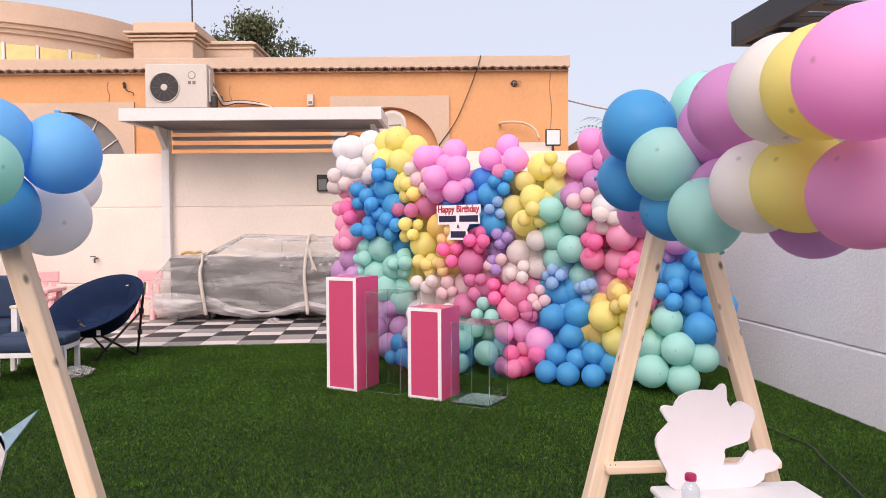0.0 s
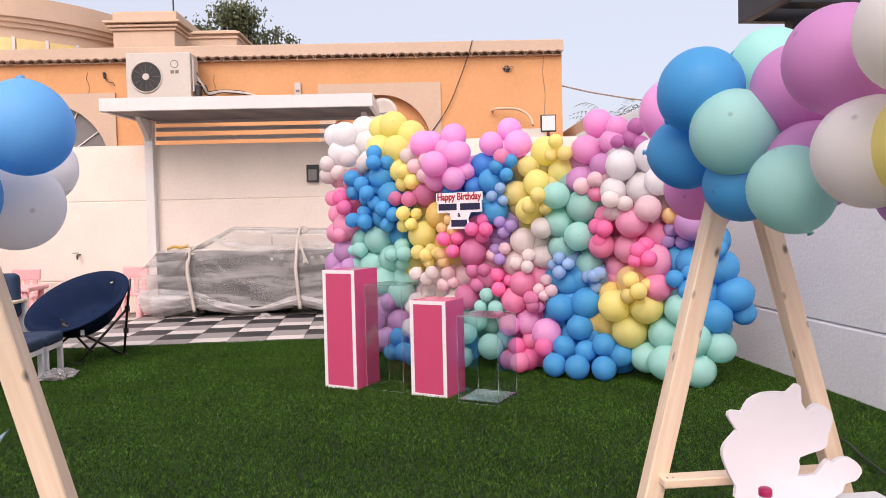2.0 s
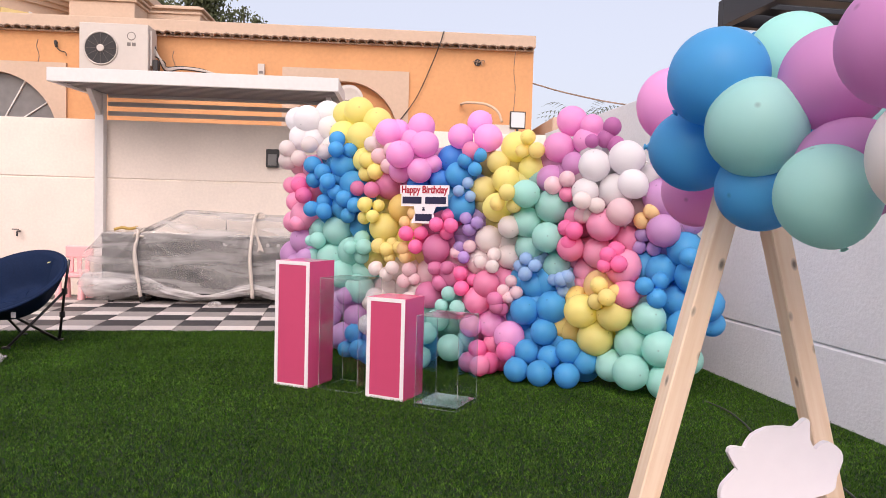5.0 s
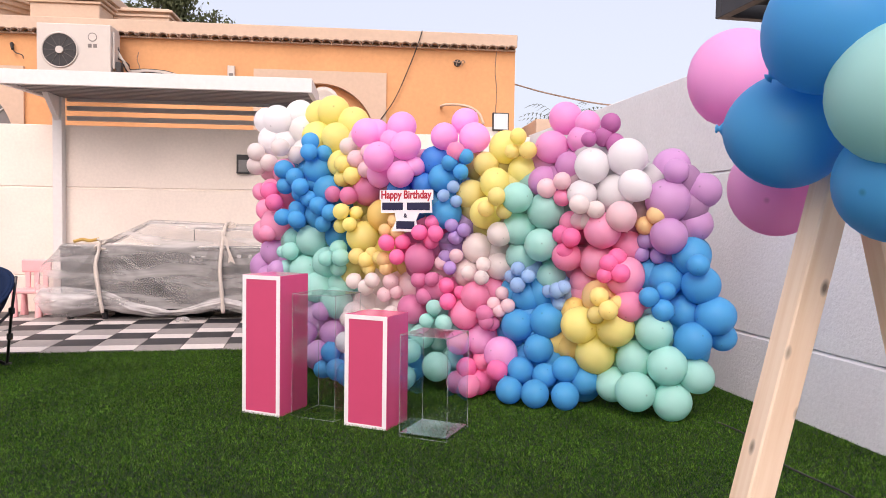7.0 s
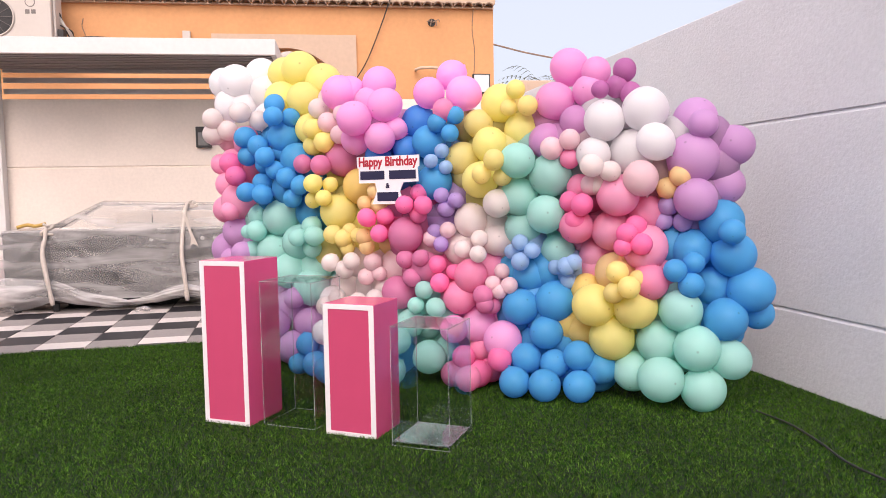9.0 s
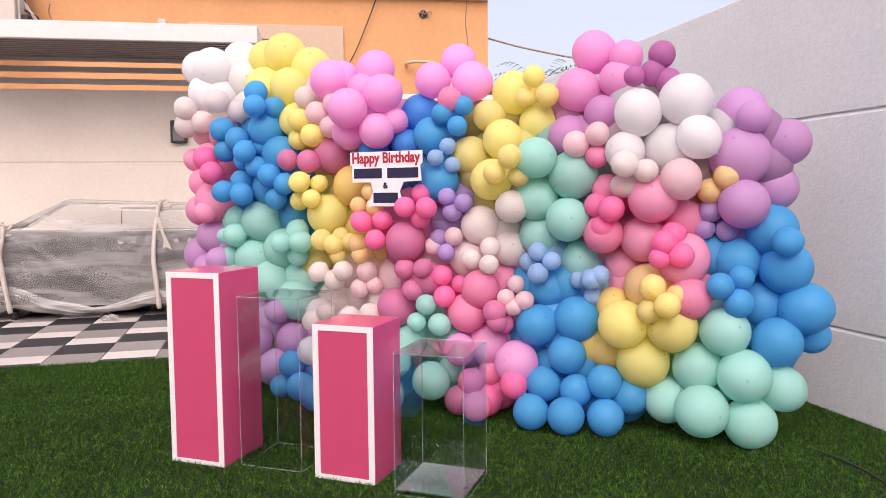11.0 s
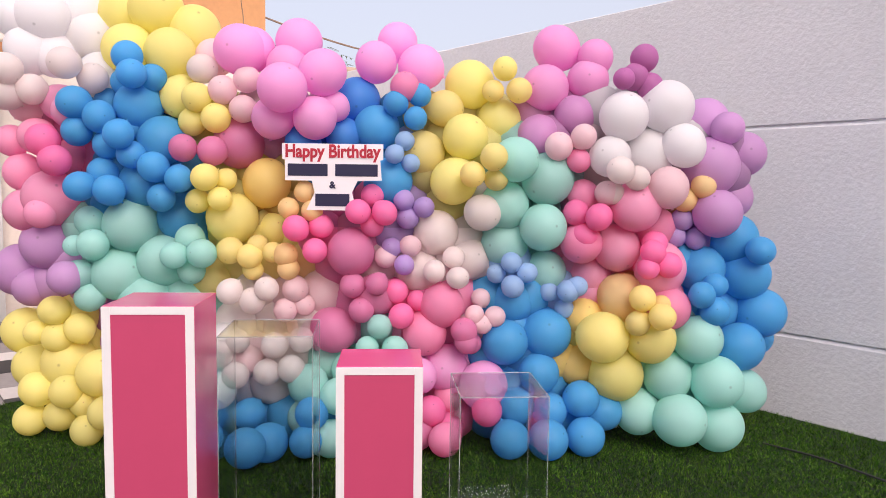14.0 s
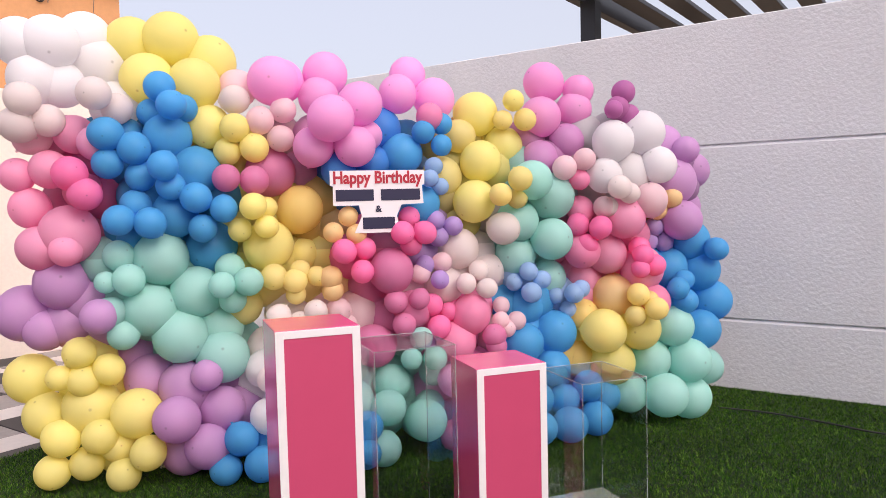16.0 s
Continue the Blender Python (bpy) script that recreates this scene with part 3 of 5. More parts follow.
bunch(YELLOW, (
    (-1.679, 0.393, 0.473, 0.112), (-1.615, 0.337, 0.316, 0.102), (-1.547, 0.208, 0.241, 0.079), (-1.430, 0.276, 0.349, 0.122), (-1.242, 0.163, 0.327, 0.107),
    (-1.210, 0.442, 1.958, 0.116), (-1.144, 0.304, 1.778, 0.115), (-1.039, 0.370, 1.969, 0.123), (-0.949, 0.274, 1.755, 0.114), (-0.893, 0.245, 1.566, 0.097),
    (-0.876, 0.397, 1.874, 0.125), (-0.660, 0.182, 1.028, 0.115), (-0.497, 0.282, 0.978, 0.080), (0.322, 0.114, 1.205, 0.106), (0.371, 0.148, 1.401, 0.102),
    (0.397, 0.266, 1.644, 0.113), (0.533, 0.240, 1.480, 0.101), (0.983, 0.025, 0.529, 0.115), (1.067, 0.089, 0.348, 0.122), (1.199, 0.032, 0.524, 0.110),
))
bunch(PEACH, (
    (-0.405, 0.055, 0.878, 0.053), (-0.389, 0.039, 1.080, 0.045), (-0.394, 0.061, 0.817, 0.048), (-0.319, 0.039, 1.150, 0.045), (-0.287, 0.025, 1.070, 0.047),
    (1.348, 0.087, 1.138, 0.056), (1.348, 0.175, 1.223, 0.048), (1.414, 0.046, 1.199, 0.054),
))
bunch(LAVENDER, (
    (0.050, 0.078, 0.911, 0.045), (0.103, 0.060, 1.120, 0.045), (0.107, 0.033, 0.841, 0.045), (0.121, 0.083, 1.041, 0.050), (0.190, 0.064, 1.090, 0.047),
    (1.325, 0.126, 0.969, 0.049), (1.349, 0.114, 1.046, 0.051), (1.421, 0.129, 0.962, 0.050),
))
bunch(CREAM, (
    (0.176, 0.176, 0.801, 0.100), (0.249, 0.152, 0.975, 0.099), (0.397, 0.181, 0.857, 0.093), (0.444, 0.049, 1.070, 0.081),
))
bunch(MINT, (
    (-1.173, 0.205, 0.768, 0.118), (-1.118, 0.211, 0.989, 0.121), (-1.052, 0.198, 0.644, 0.119), (-0.977, 0.212, 0.831, 0.114), (-0.881, 0.255, 0.670, 0.106),
    (-0.877, 0.186, 0.538, 0.119), (-0.320, 0.090, 0.150, 0.085), (-0.310, 0.060, 0.310, 0.087), (-0.200, -0.020, 0.090, 0.082), (-0.169, -0.002, 0.271, 0.083),
    (-0.125, 0.100, 0.362, 0.086), (-0.065, 0.220, 0.322, 0.078), (0.021, 0.028, 0.180, 0.098), (0.081, 0.167, 0.211, 0.077), (0.550, 0.117, 1.104, 0.107),
    (0.559, 0.169, 0.928, 0.104), (0.577, -0.001, 1.300, 0.096), (0.714, 0.066, 1.008, 0.104), (0.736, 0.102, 1.221, 0.116), (0.750, 0.193, 0.801, 0.098),
))
bunch(MINT, (
    (1.175, 0.104, 0.172, 0.104), (1.304, 0.094, 0.339, 0.111), (1.331, -0.004, 0.166, 0.117), (1.421, 0.050, 0.516, 0.111), (1.503, 0.028, 0.330, 0.119),
    (1.532, 0.052, 0.118, 0.112), (1.659, 0.094, 0.273, 0.100),
))
bunch(MINT, (
    (-1.337, 0.144, 0.901, 0.047), (-1.327, 0.159, 0.772, 0.066), (-1.285, 0.188, 1.008, 0.066), (-1.279, 0.152, 0.671, 0.063), (-1.245, 0.117, 0.909, 0.069),
    (-0.874, 0.036, 0.872, 0.057), (-0.834, 0.138, 0.935, 0.064), (-0.828, 0.129, 0.799, 0.061), (-0.762, 0.056, 0.880, 0.064), (-0.049, 0.008, 0.484, 0.050),
    (0.002, 0.014, 0.574, 0.053), (0.071, 0.025, 0.474, 0.058), (0.098, 0.141, 0.384, 0.071),
))
bunch(PALE_YELLOW, (
    (-0.650, 0.092, 0.891, 0.059), (-0.555, 0.105, 0.805, 0.046), (-0.562, 0.071, 0.869, 0.055), (-0.532, 0.100, 0.915, 0.046), (-0.463, 0.077, 0.886, 0.046),
    (0.390, -0.051, 1.233, 0.054), (0.475, -0.087, 1.305, 0.058), (0.495, -0.006, 1.215, 0.051), (0.490, 0.136, 1.603, 0.049), (0.603, 0.119, 1.605, 0.057),
    (1.107, -0.070, 0.610, 0.053), (1.123, -0.072, 0.718, 0.058), (1.191, -0.131, 0.649, 0.057), (1.221, -0.030, 0.678, 0.048),
))
bunch(PALE_YELLOW, (
    (-0.781, 0.250, 0.756, 0.094), (0.184, 0.198, 1.327, 0.101), (0.280, 0.210, 1.530, 0.084),
))
bunch(WHITE, (
    (-1.640, 0.330, 1.920, 0.105), (-1.590, 0.330, 1.770, 0.110), (-1.520, 0.310, 1.920, 0.116), (-1.490, 0.351, 1.750, 0.099), (-1.400, 0.440, 1.970, 0.117),
    (-1.350, 0.422, 1.850, 0.118), (-1.283, 0.351, 1.663, 0.110), (-0.699, 0.153, 0.474, 0.088), (-0.700, 0.049, 0.280, 0.080), (0.986, 0.012, 1.319, 0.090),
    (1.041, 0.017, 1.490, 0.107), (1.172, 0.096, 1.329, 0.118), (1.241, 0.051, 1.539, 0.113), (1.300, -0.001, 1.370, 0.094),
))
bunch(HOT_PINK, (
    (0.300, 0.089, 0.090, 0.082),
))
bunch(ORCHID_PINK, (
    (0.733, 0.206, 1.629, 0.105), (0.797, 0.290, 1.820, 0.106), (0.927, 0.208, 1.670, 0.093), (0.959, 0.216, 1.771, 0.082),
))
bunch(ORCHID, (
    (0.697, 0.155, 1.411, 0.094), (0.862, 0.171, 1.503, 0.092),
))
bunch(PLUM, (
    (1.027, -0.015, 1.645, 0.045), (1.096, 0.063, 1.665, 0.059), (1.136, 0.066, 1.745, 0.061), (1.165, 0.066, 1.626, 0.058),
))
bunch(PEACH, (
    (1.084, 0.098, 0.697, 0.109),
))

# second layer behind, closing the gaps
inner(YELLOW, (
    (-1.33, 0.30, 0.15), (-1.42, 0.38, 0.26), (-1.26, 0.43, 0.29), (1.05, 0.30, 0.26), (-1.48, 0.46, 0.42), (-1.34, 0.43, 0.41), (1.12, 0.30, 0.43), (-1.43, 0.33, 0.56), (0.91, 0.22, 0.54), (1.08, 0.22, 0.54), (1.22, 0.20, 0.55), (-0.72, 0.35, 0.97), (-0.55, 0.33, 0.98), (-0.40, 0.33, 0.98), (-0.78, 0.35, 1.11), (-0.63, 0.31, 1.11), (0.29, 0.25, 1.11), (-0.71, 0.32, 1.27), (0.36, 0.25, 1.25), (-0.81, 0.32, 1.39), (0.29, 0.31, 1.39), (0.46, 0.24, 1.37), (-0.88, 0.50, 1.52), (-0.73, 0.43, 1.51), (0.51, 0.34, 1.52),
))
inner(LILAC, (
    (-1.05, 0.20, 0.11), (-1.10, 0.43, 0.26), (-0.93, 0.31, 0.28), (-0.79, 0.26, 0.29), (-1.18, 0.43, 0.41), (-1.04, 0.43, 0.40), (-0.88, 0.31, 0.43), (-1.26, 0.43, 0.53), (-1.52, 0.44, 0.70), (-1.34, 0.33, 0.71), (-1.43, 0.33, 0.81), (1.55, 0.24, 1.12), (1.45, 0.20, 1.23), (1.58, 0.21, 1.26), (1.54, 0.20, 1.40),
))
inner(BLUE, (
    (-0.87, 0.26, 0.14), (-0.72, 0.24, 0.12), (-0.57, 0.24, 0.13), (-0.41, 0.20, 0.12), (-0.26, 0.20, 0.13), (0.51, 0.20, 0.12), (0.67, 0.20, 0.15), (0.83, 0.20, 0.13), (0.97, 0.20, 0.11), (0.62, 0.20, 0.27), (0.76, 0.20, 0.29), (0.92, 0.30, 0.27), (0.50, 0.20, 0.43), (0.67, 0.20, 0.42), (1.61, 0.20, 0.40), (0.61, 0.20, 0.54), (0.76, 0.22, 0.55), (1.52, 0.29, 0.53), (1.67, 0.29, 0.54), (0.50, 0.22, 0.68), (0.67, 0.20, 0.69), (1.45, 0.29, 0.67), (1.60, 0.29, 0.69), (1.36, 0.21, 0.84), (1.54, 0.29, 0.85), (-0.87, 0.35, 0.96), (1.60, 0.24, 0.97), (-1.24, 0.31, 1.12), (-1.12, 0.31, 1.11), (-0.94, 0.35, 1.10),
))
inner(BLUE, (
    (-1.18, 0.26, 1.26), (-1.05, 0.27, 1.27), (-0.87, 0.27, 1.25), (-0.12, 0.28, 1.26), (0.04, 0.25, 1.25), (-1.25, 0.41, 1.39), (-1.10, 0.32, 1.40), (-0.94, 0.32, 1.38), (-0.02, 0.41, 1.40), (-1.35, 0.43, 1.52), (-1.20, 0.43, 1.55), (-1.05, 0.50, 1.54), (0.07, 0.41, 1.52),
))
inner(MINT, (
    (-0.10, 0.33, 0.15), (0.07, 0.27, 0.13), (-0.31, 0.20, 0.26), (-0.16, 0.33, 0.28), (-0.02, 0.33, 0.27), (1.23, 0.30, 0.26), (1.39, 0.24, 0.26), (1.55, 0.20, 0.26), (-0.25, 0.21, 0.39), (-0.10, 0.33, 0.40), (0.04, 0.33, 0.43), (1.27, 0.24, 0.42), (1.43, 0.24, 0.40), (-1.09, 0.43, 0.54), (-0.97, 0.43, 0.54), (-0.79, 0.43, 0.56), (-0.01, 0.21, 0.56), (1.36, 0.20, 0.55), (-1.17, 0.38, 0.71), (-1.05, 0.43, 0.69), (-0.89, 0.43, 0.69), (-1.25, 0.29, 0.82), (-1.10, 0.38, 0.85), (-0.95, 0.43, 0.82), (0.74, 0.29, 0.83), (-1.34, 0.30, 0.98), (-1.18, 0.31, 0.97), (-1.04, 0.35, 0.97), (0.51, 0.29, 0.99), (0.66, 0.29, 0.97),
))
inner(MINT, (
    (0.61, 0.29, 1.11), (0.77, 0.29, 1.10), (0.50, 0.29, 1.27), (0.65, 0.29, 1.23), (0.82, 0.20, 1.26), (0.61, 0.24, 1.38),
))
inner(MAUVE, (
    (0.20, 0.27, 0.12), (-0.16, 0.21, 0.56), (0.30, 0.26, 0.54), (-0.12, 0.21, 0.67), (-0.19, 0.21, 0.83), (-0.11, 0.20, 0.96), (-0.64, 0.32, 1.38),
))
inner(HOT_PINK, (
    (0.34, 0.20, 0.11), (0.05, 0.22, 0.67), (0.21, 0.22, 0.68), (-0.27, 0.20, 0.96), (-0.18, 0.30, 1.09), (-0.02, 0.25, 1.13), (-1.34, 0.41, 1.27), (-1.43, 0.41, 1.40),
))
inner(WHITE, (
    (-0.63, 0.24, 0.28), (-0.72, 0.28, 0.39), (1.13, 0.21, 1.26), (1.08, 0.21, 1.37), (1.23, 0.21, 1.39), (1.38, 0.20, 1.40), (0.98, 0.21, 1.54), (1.13, 0.20, 1.55),
))
inner(CREAM, (
    (-0.49, 0.20, 0.29), (-0.40, 0.20, 0.40), (-0.66, 0.27, 0.54), (-0.50, 0.30, 0.55), (-0.32, 0.21, 0.56), (-0.57, 0.30, 0.70), (0.12, 0.25, 0.83), (0.27, 0.25, 0.82), (0.44, 0.25, 0.85), (0.22, 0.25, 0.97), (0.37, 0.25, 0.95), (0.45, 0.29, 1.13), (0.99, 0.20, 1.26),
))
inner(PINK, (
    (0.13, 0.27, 0.29), (0.44, 0.26, 0.29), (0.19, 0.26, 0.41), (0.37, 0.26, 0.40), (-0.50, 0.32, 1.39), (-0.42, 0.23, 1.52), (-0.24, 0.35, 1.55),
))
inner(ROSE, (
    (0.29, 0.26, 0.28), (0.13, 0.21, 0.54), (0.34, 0.22, 0.68), (1.29, 0.20, 0.69), (0.81, 0.29, 0.95), (1.28, 0.26, 0.96), (0.92, 0.20, 1.12), (-1.52, 0.54, 1.25),
))
inner(BLUSH, (
    (-0.56, 0.27, 0.42), (0.43, 0.22, 0.55), (-0.41, 0.30, 0.68), (-0.26, 0.21, 0.69), (-0.02, 0.22, 0.83), (1.28, 0.21, 1.24), (0.92, 0.21, 1.39), (-0.57, 0.32, 1.52),
))
inner(BUTTER, (
    (0.81, 0.20, 0.40), (0.97, 0.30, 0.42), (-0.47, 0.33, 1.12), (-0.59, 0.32, 1.26), (-0.40, 0.31, 1.24),
))
inner(SKY, (
    (0.82, 0.23, 0.70), (0.58, 0.21, 0.84), (0.13, 0.41, 1.40),
))
inner(CORAL, (
    (0.97, 0.23, 0.71), (0.91, 0.30, 0.83), (1.08, 0.30, 0.83), (1.20, 0.30, 0.81), (-1.49, 0.58, 0.95), (1.00, 0.30, 0.99), (1.14, 0.30, 0.96), (-1.43, 0.54, 1.11), (1.08, 0.30, 1.12), (1.21, 0.26, 1.11), (-1.51, 0.43, 1.52),
))
inner(PEACH, (
    (1.15, 0.23, 0.70), (-0.32, 0.30, 0.84), (-0.33, 0.31, 1.10), (1.37, 0.26, 1.12),
))
inner(PALE_YELLOW, (
    (-0.78, 0.43, 0.82), (-0.66, 0.32, 0.84), (-0.50, 0.33, 0.82), (0.20, 0.25, 1.24), (0.19, 0.35, 1.52), (0.35, 0.34, 1.54),
))
inner(LAVENDER, (
    (0.05, 0.22, 0.98), (1.45, 0.24, 0.98), (0.12, 0.25, 1.11),
))
inner(ROYAL, (
    (-0.25, 0.28, 1.25), (-0.31, 0.28, 1.38), (-0.17, 0.41, 1.39), (-0.11, 0.41, 1.54),
))
inner(ORCHID, (
    (0.76, 0.21, 1.40), (0.84, 0.29, 1.54),
))
inner(ORCHID_PINK, (
    (0.68, 0.29, 1.52),
))

# ---- birthday sign on the balloons ----
def lettering(text, size, mat, parent, at, m, width=None):
    cu = bpy.data.curves.new("lettering", "FONT")
    cu.body, cu.size, cu.extrude, cu.offset = text, size, 0.001, size * 0.03
    cu.align_x = "CENTER"
    tmp = new("lettering", cu)
    bpy.context.view_layer.update()
    me = bpy.data.meshes.new_from_object(tmp)
    bpy.data.objects.remove(tmp)
    me.materials.clear()
    me.materials.append(mat)
    xs = [v.co.x for v in me.vertices]
    ob = new("lettering", me)
    ob.parent = parent
    k = width / (max(xs) - min(xs)) if width else 1
    ob.matrix_basis = m @ Matrix.Translation(at) @ Matrix.Rotation(radians(90), 4, "X") @ Matrix.Diagonal((k, 1, 1, 1))
    return ob


sign = thing("birthday_sign", "white cut-out birthday sign with crimson lettering on the balloon wall", "sign", WALL_FRAME @ pose(-0.195, -0.03, 1.21, 0, 0, -5))
part("board", prism([(-0.212, 0.142), (0.212, 0.142), (0.212, 0.078), (0.200, 0.074), (0.206, -0.008), (0.105, -0.012), (0.082, -0.06), (0.1, -0.135), (-0.11, -0.135), (-0.075, -0.06), (-0.088, -0.012), (-0.2, -0.012), (-0.2, 0.074), (-0.212, 0.078)], 0.006), WHITE_BOARD, sign)
lettering("Happy Birthday", 0.075, RED_INK, sign, (0, -0.002, 0.086), Matrix(), 0.4)
lettering("&", 0.04, NAVY_INK, sign, (0.0, -0.002, -0.042), Matrix())
for x0, x1, z0, z1 in ((-0.188, -0.02, 0.008, 0.058), (0.012, 0.19, 0.008, 0.058), (-0.072, 0.072, -0.118, -0.066)):
    part("text_bar", box(x0, -0.003, z0, x1, -0.0005, z1, 0.0008, segs=1), NAVY_INK, sign)


# ---- plinths and acrylic cases ----
def plinth(label, x, y, turn, w, d, h):
    ob = thing("plinth", label, "plinth", pose(x, y, 0, 0, 0, turn), "party plinths")
    part("body", box(0, 0.004, 0, w, d, h, 0.002), PINK_GLOSS, ob, "glossy pink body")
    part("front_panel", box(0.004, 0, 0.004, w - 0.004, 0.0035, h - 0.004), PINK_PANEL, ob, "matt rose pink panel")
    t = 0.026
    for x0, z0, x1, z1 in ((0, 0, t, h), (w - t, 0, w, h), (t, h - t, w - t, h), (t, 0, w - t, t)):
        part("trim", box(x0, -0.003, z0 + 0.001, x1, -0.0003, z1 - 0.001, 0.0008, segs=1), WHITE_TRIM, ob, "white edge trim")
    return ob


plinth("tall glossy pink plinth with white edging on grass", -1.088, 4.517, -34.0, 0.265, 0.28, 0.82)
plinth("shorter glossy pink plinth with white edging on grass", -0.510, 4.165, -35.0, 0.266, 0.25, 0.628)


def acrylic_case(label, x, y, turn, w, d, h, based):
    ob = thing("acrylic_case", label, "display case", pose(x, y, 0.003, 0, 0, turn), "acrylic cases")
    t = 0.003
    for name, b in (("front_pane", (t, 0, 0, w - t, t, h - t)), ("back_pane", (t, d - t, 0, w - t, d, h - t)), ("side_pane", (0, 0, 0, t, d, h - t)), ("side_pane", (w - t, 0, 0, w, d, h - t)), ("top_pane", (0, 0, h - t, w, d, h))):
        part(name, box(*b), ACRYLIC, ob)
    if based:
        part("base_pane", box(t, t, 0.024, w - t, d - t, 0.029), ACRYLIC_BASE, ob, "tinted clear base with the sky's pale reflection in its colour")
    e = 0.0013
    for cx, cy in ((0, 0), (w, 0), (0, d), (w, d)):
        part("edge", box(cx - e, cy - e, 0, cx + e, cy + e, h, 0.0005, segs=1), ACRYLIC_EDGE, ob)
    for x0, y0, x1, y1 in ((0, 0, w, 0), (0, d, w, d), (0, 0, 0, d), (w, 0, w, d)):
        part("edge", box(x0 - e, y0 - e, h - e, x1 + e, y1 + e, h + e, 0.0005, segs=1), ACRYLIC_EDGE, ob)
        part("edge", box(x0 - e, y0 - e, 0.006, x1 + e, y1 + e, 0.010, 0.0005, segs=1), ACRYLIC_EDGE, ob)
    return ob


acrylic_case("tall clear acrylic display case standing on grass", -0.800, 4.372, -33.0, 0.285, 0.285, 0.716, False)
acrylic_case("low clear acrylic display case standing on grass", -0.235, 3.900, -33.6, 0.272, 0.292, 0.545, True)


# ---- trestles with balloon garlands ----
def trestle(label, frame_y, left_foot, right_foot, apex, ridge_to, ridge_from):
    ob = thing("trestle", label, "trestle frame", pose(0, 0, 0), "pine trestles")
    ax, az = apex
    for sx, fx in ((-0.02, left_foot), (0.02, right_foot)):
        run = Vector((ax - fx, 0, az))
        bm = box(-0.024, -0.024, 0, 0.024, 0.024, run.length, 0.003, segs=1)
        part("leg", bm, WOOD, ob, m=Matrix.Translation((fx, frame_y + sx * 1.2, 0)) @ Matrix.Rotation(math.atan2(run.x, run.z), 4, "Y"))
    zc = 0.5
    lx = left_foot + (ax - left_foot) * zc / az
    rx = right_foot + (ax - right_foot) * zc / az
    bm, m = beam((lx, frame_y - 0.062, zc), (rx, frame_y - 0.062, zc), 0.05, 0.022)
    part("crossbar", bm, WOOD, ob, m=m)
    for x in (lx + 0.01, lx + 0.025, rx - 0.01, rx - 0.025):
        part("staple", box(x - 0.001, frame_y - 0.075, zc - 0.014, x + 0.001, frame_y - 0.0735, zc + 0.014), STEEL, ob)
    bm, m = beam((ax, ridge_from, az - 0.06), (ax, ridge_to, az - 0.06), 0.04, 0.04)
    part("ridge", bm, WOOD, ob, m=m)
    return ob


trestle("raw pine trestle frame standing on grass", 1.17, -0.205, 0.555, (0.155, 1.435), -0.3, 1.24)
trestle("raw pine trestle frame beside the seating", 0.9, -1.99, -1.226, (-1.61, 1.42), -0.1, 1.3)


def garland(label, balls, toward, seed):
    ob = thing("balloon_garland", label, "balloon garland", pose(0, 0, 0), "balloon garlands")
    for i, (mat, x, y, z, r) in enumerate(balls):
        balloon(mat, ob, (x, y, z), r, toward, seed + i)
    return ob


garland("pastel balloon garland tied along a pine trestle", [
    (BLUE, -0.030, 0.985, 1.418, 0.092), (MINT, 0.005, 0.906, 1.315, 0.091), (BLUE, -0.002, 1.119, 1.293, 0.087), (BLUE, 0.050, 0.955, 1.208, 0.084),
    (BLUE, 0.252, 1.255, 1.493, 0.092), (MINT, 0.194, 1.088, 1.493, 0.092), (ORCHID, 0.024, 0.582, 1.396, 0.092), (ORCHID, 0.110, 0.844, 1.397, 0.092),
    (WHITE, 0.000, 0.367, 1.395, 0.092), (WHITE, 0.049, 0.541, 1.239, 0.092), (ORCHID, 0.116, 0.801, 1.235, 0.092), (MINT, 0.042, 0.755, 1.188, 0.084),
    (YELLOW, 0.010, 0.268, 1.389, 0.092), (YELLOW, 0.083, 0.441, 1.240, 0.092), (LILAC, 0.190, 0.581, 1.184, 0.092), (PINK, -0.030, 0.107, 1.369, 0.092)], (-0.5, -0.8, 0.2), 900)
garland("pink and mixed balloon cluster on a pine trestle", [
    (PINK, 0.101, 0.291, 1.214, 0.092), (PINK, 0.086, 1.398, 1.43, 0.093), (PINK, 0.10, 1.285, 1.215, 0.086), (YELLOW, 0.252, 0.423, 1.426, 0.092),
    (WHITE, 0.274, 0.590, 1.382, 0.092), (ORCHID, 0.296, 0.778, 1.382, 0.092), (MINT, 0.318, 1.033, 1.360, 0.092), (BLUE, 0.318, 1.199, 1.315, 0.092), (PINK, 0.185, 0.113, 1.315, 0.092)], (-0.5, -0.8, 0.2), 950)
garland("blue and white balloon garland on a pine trestle", [
    (LIT_BLUE, -1.410, 0.890, 1.336, 0.089), (WHITE, -1.504, 1.050, 1.195, 0.094), (WHITE, -1.666, 1.560, 1.314, 0.095), (LIT_BLUE, -1.531, 0.811, 1.356, 0.098), (MINT, -1.432, 0.592, 1.277, 0.075), (BLUE, -1.528, 0.839, 1.210, 0.090)], (0.3, -0.9, 0.1), 980)

# white children's table under the garland, with the cut-out board and bottles on it
table = thing("side_table", "low white table with rounded corners on grass", "table", pose(0, 0, 0))
part("tabletop", box(0.02, 0.25, 0.452, 0.43, 1.045, 0.472, 0.009), WHITE_PAINT, table)
for x in (0.04, 0.37):
    for y in (0.3, 1.0):
        part("leg", box(x - 0.018, y - 0.018, 0, x + 0.018, y + 0.018, 0.452, 0.003), WHITE_PAINT, table)


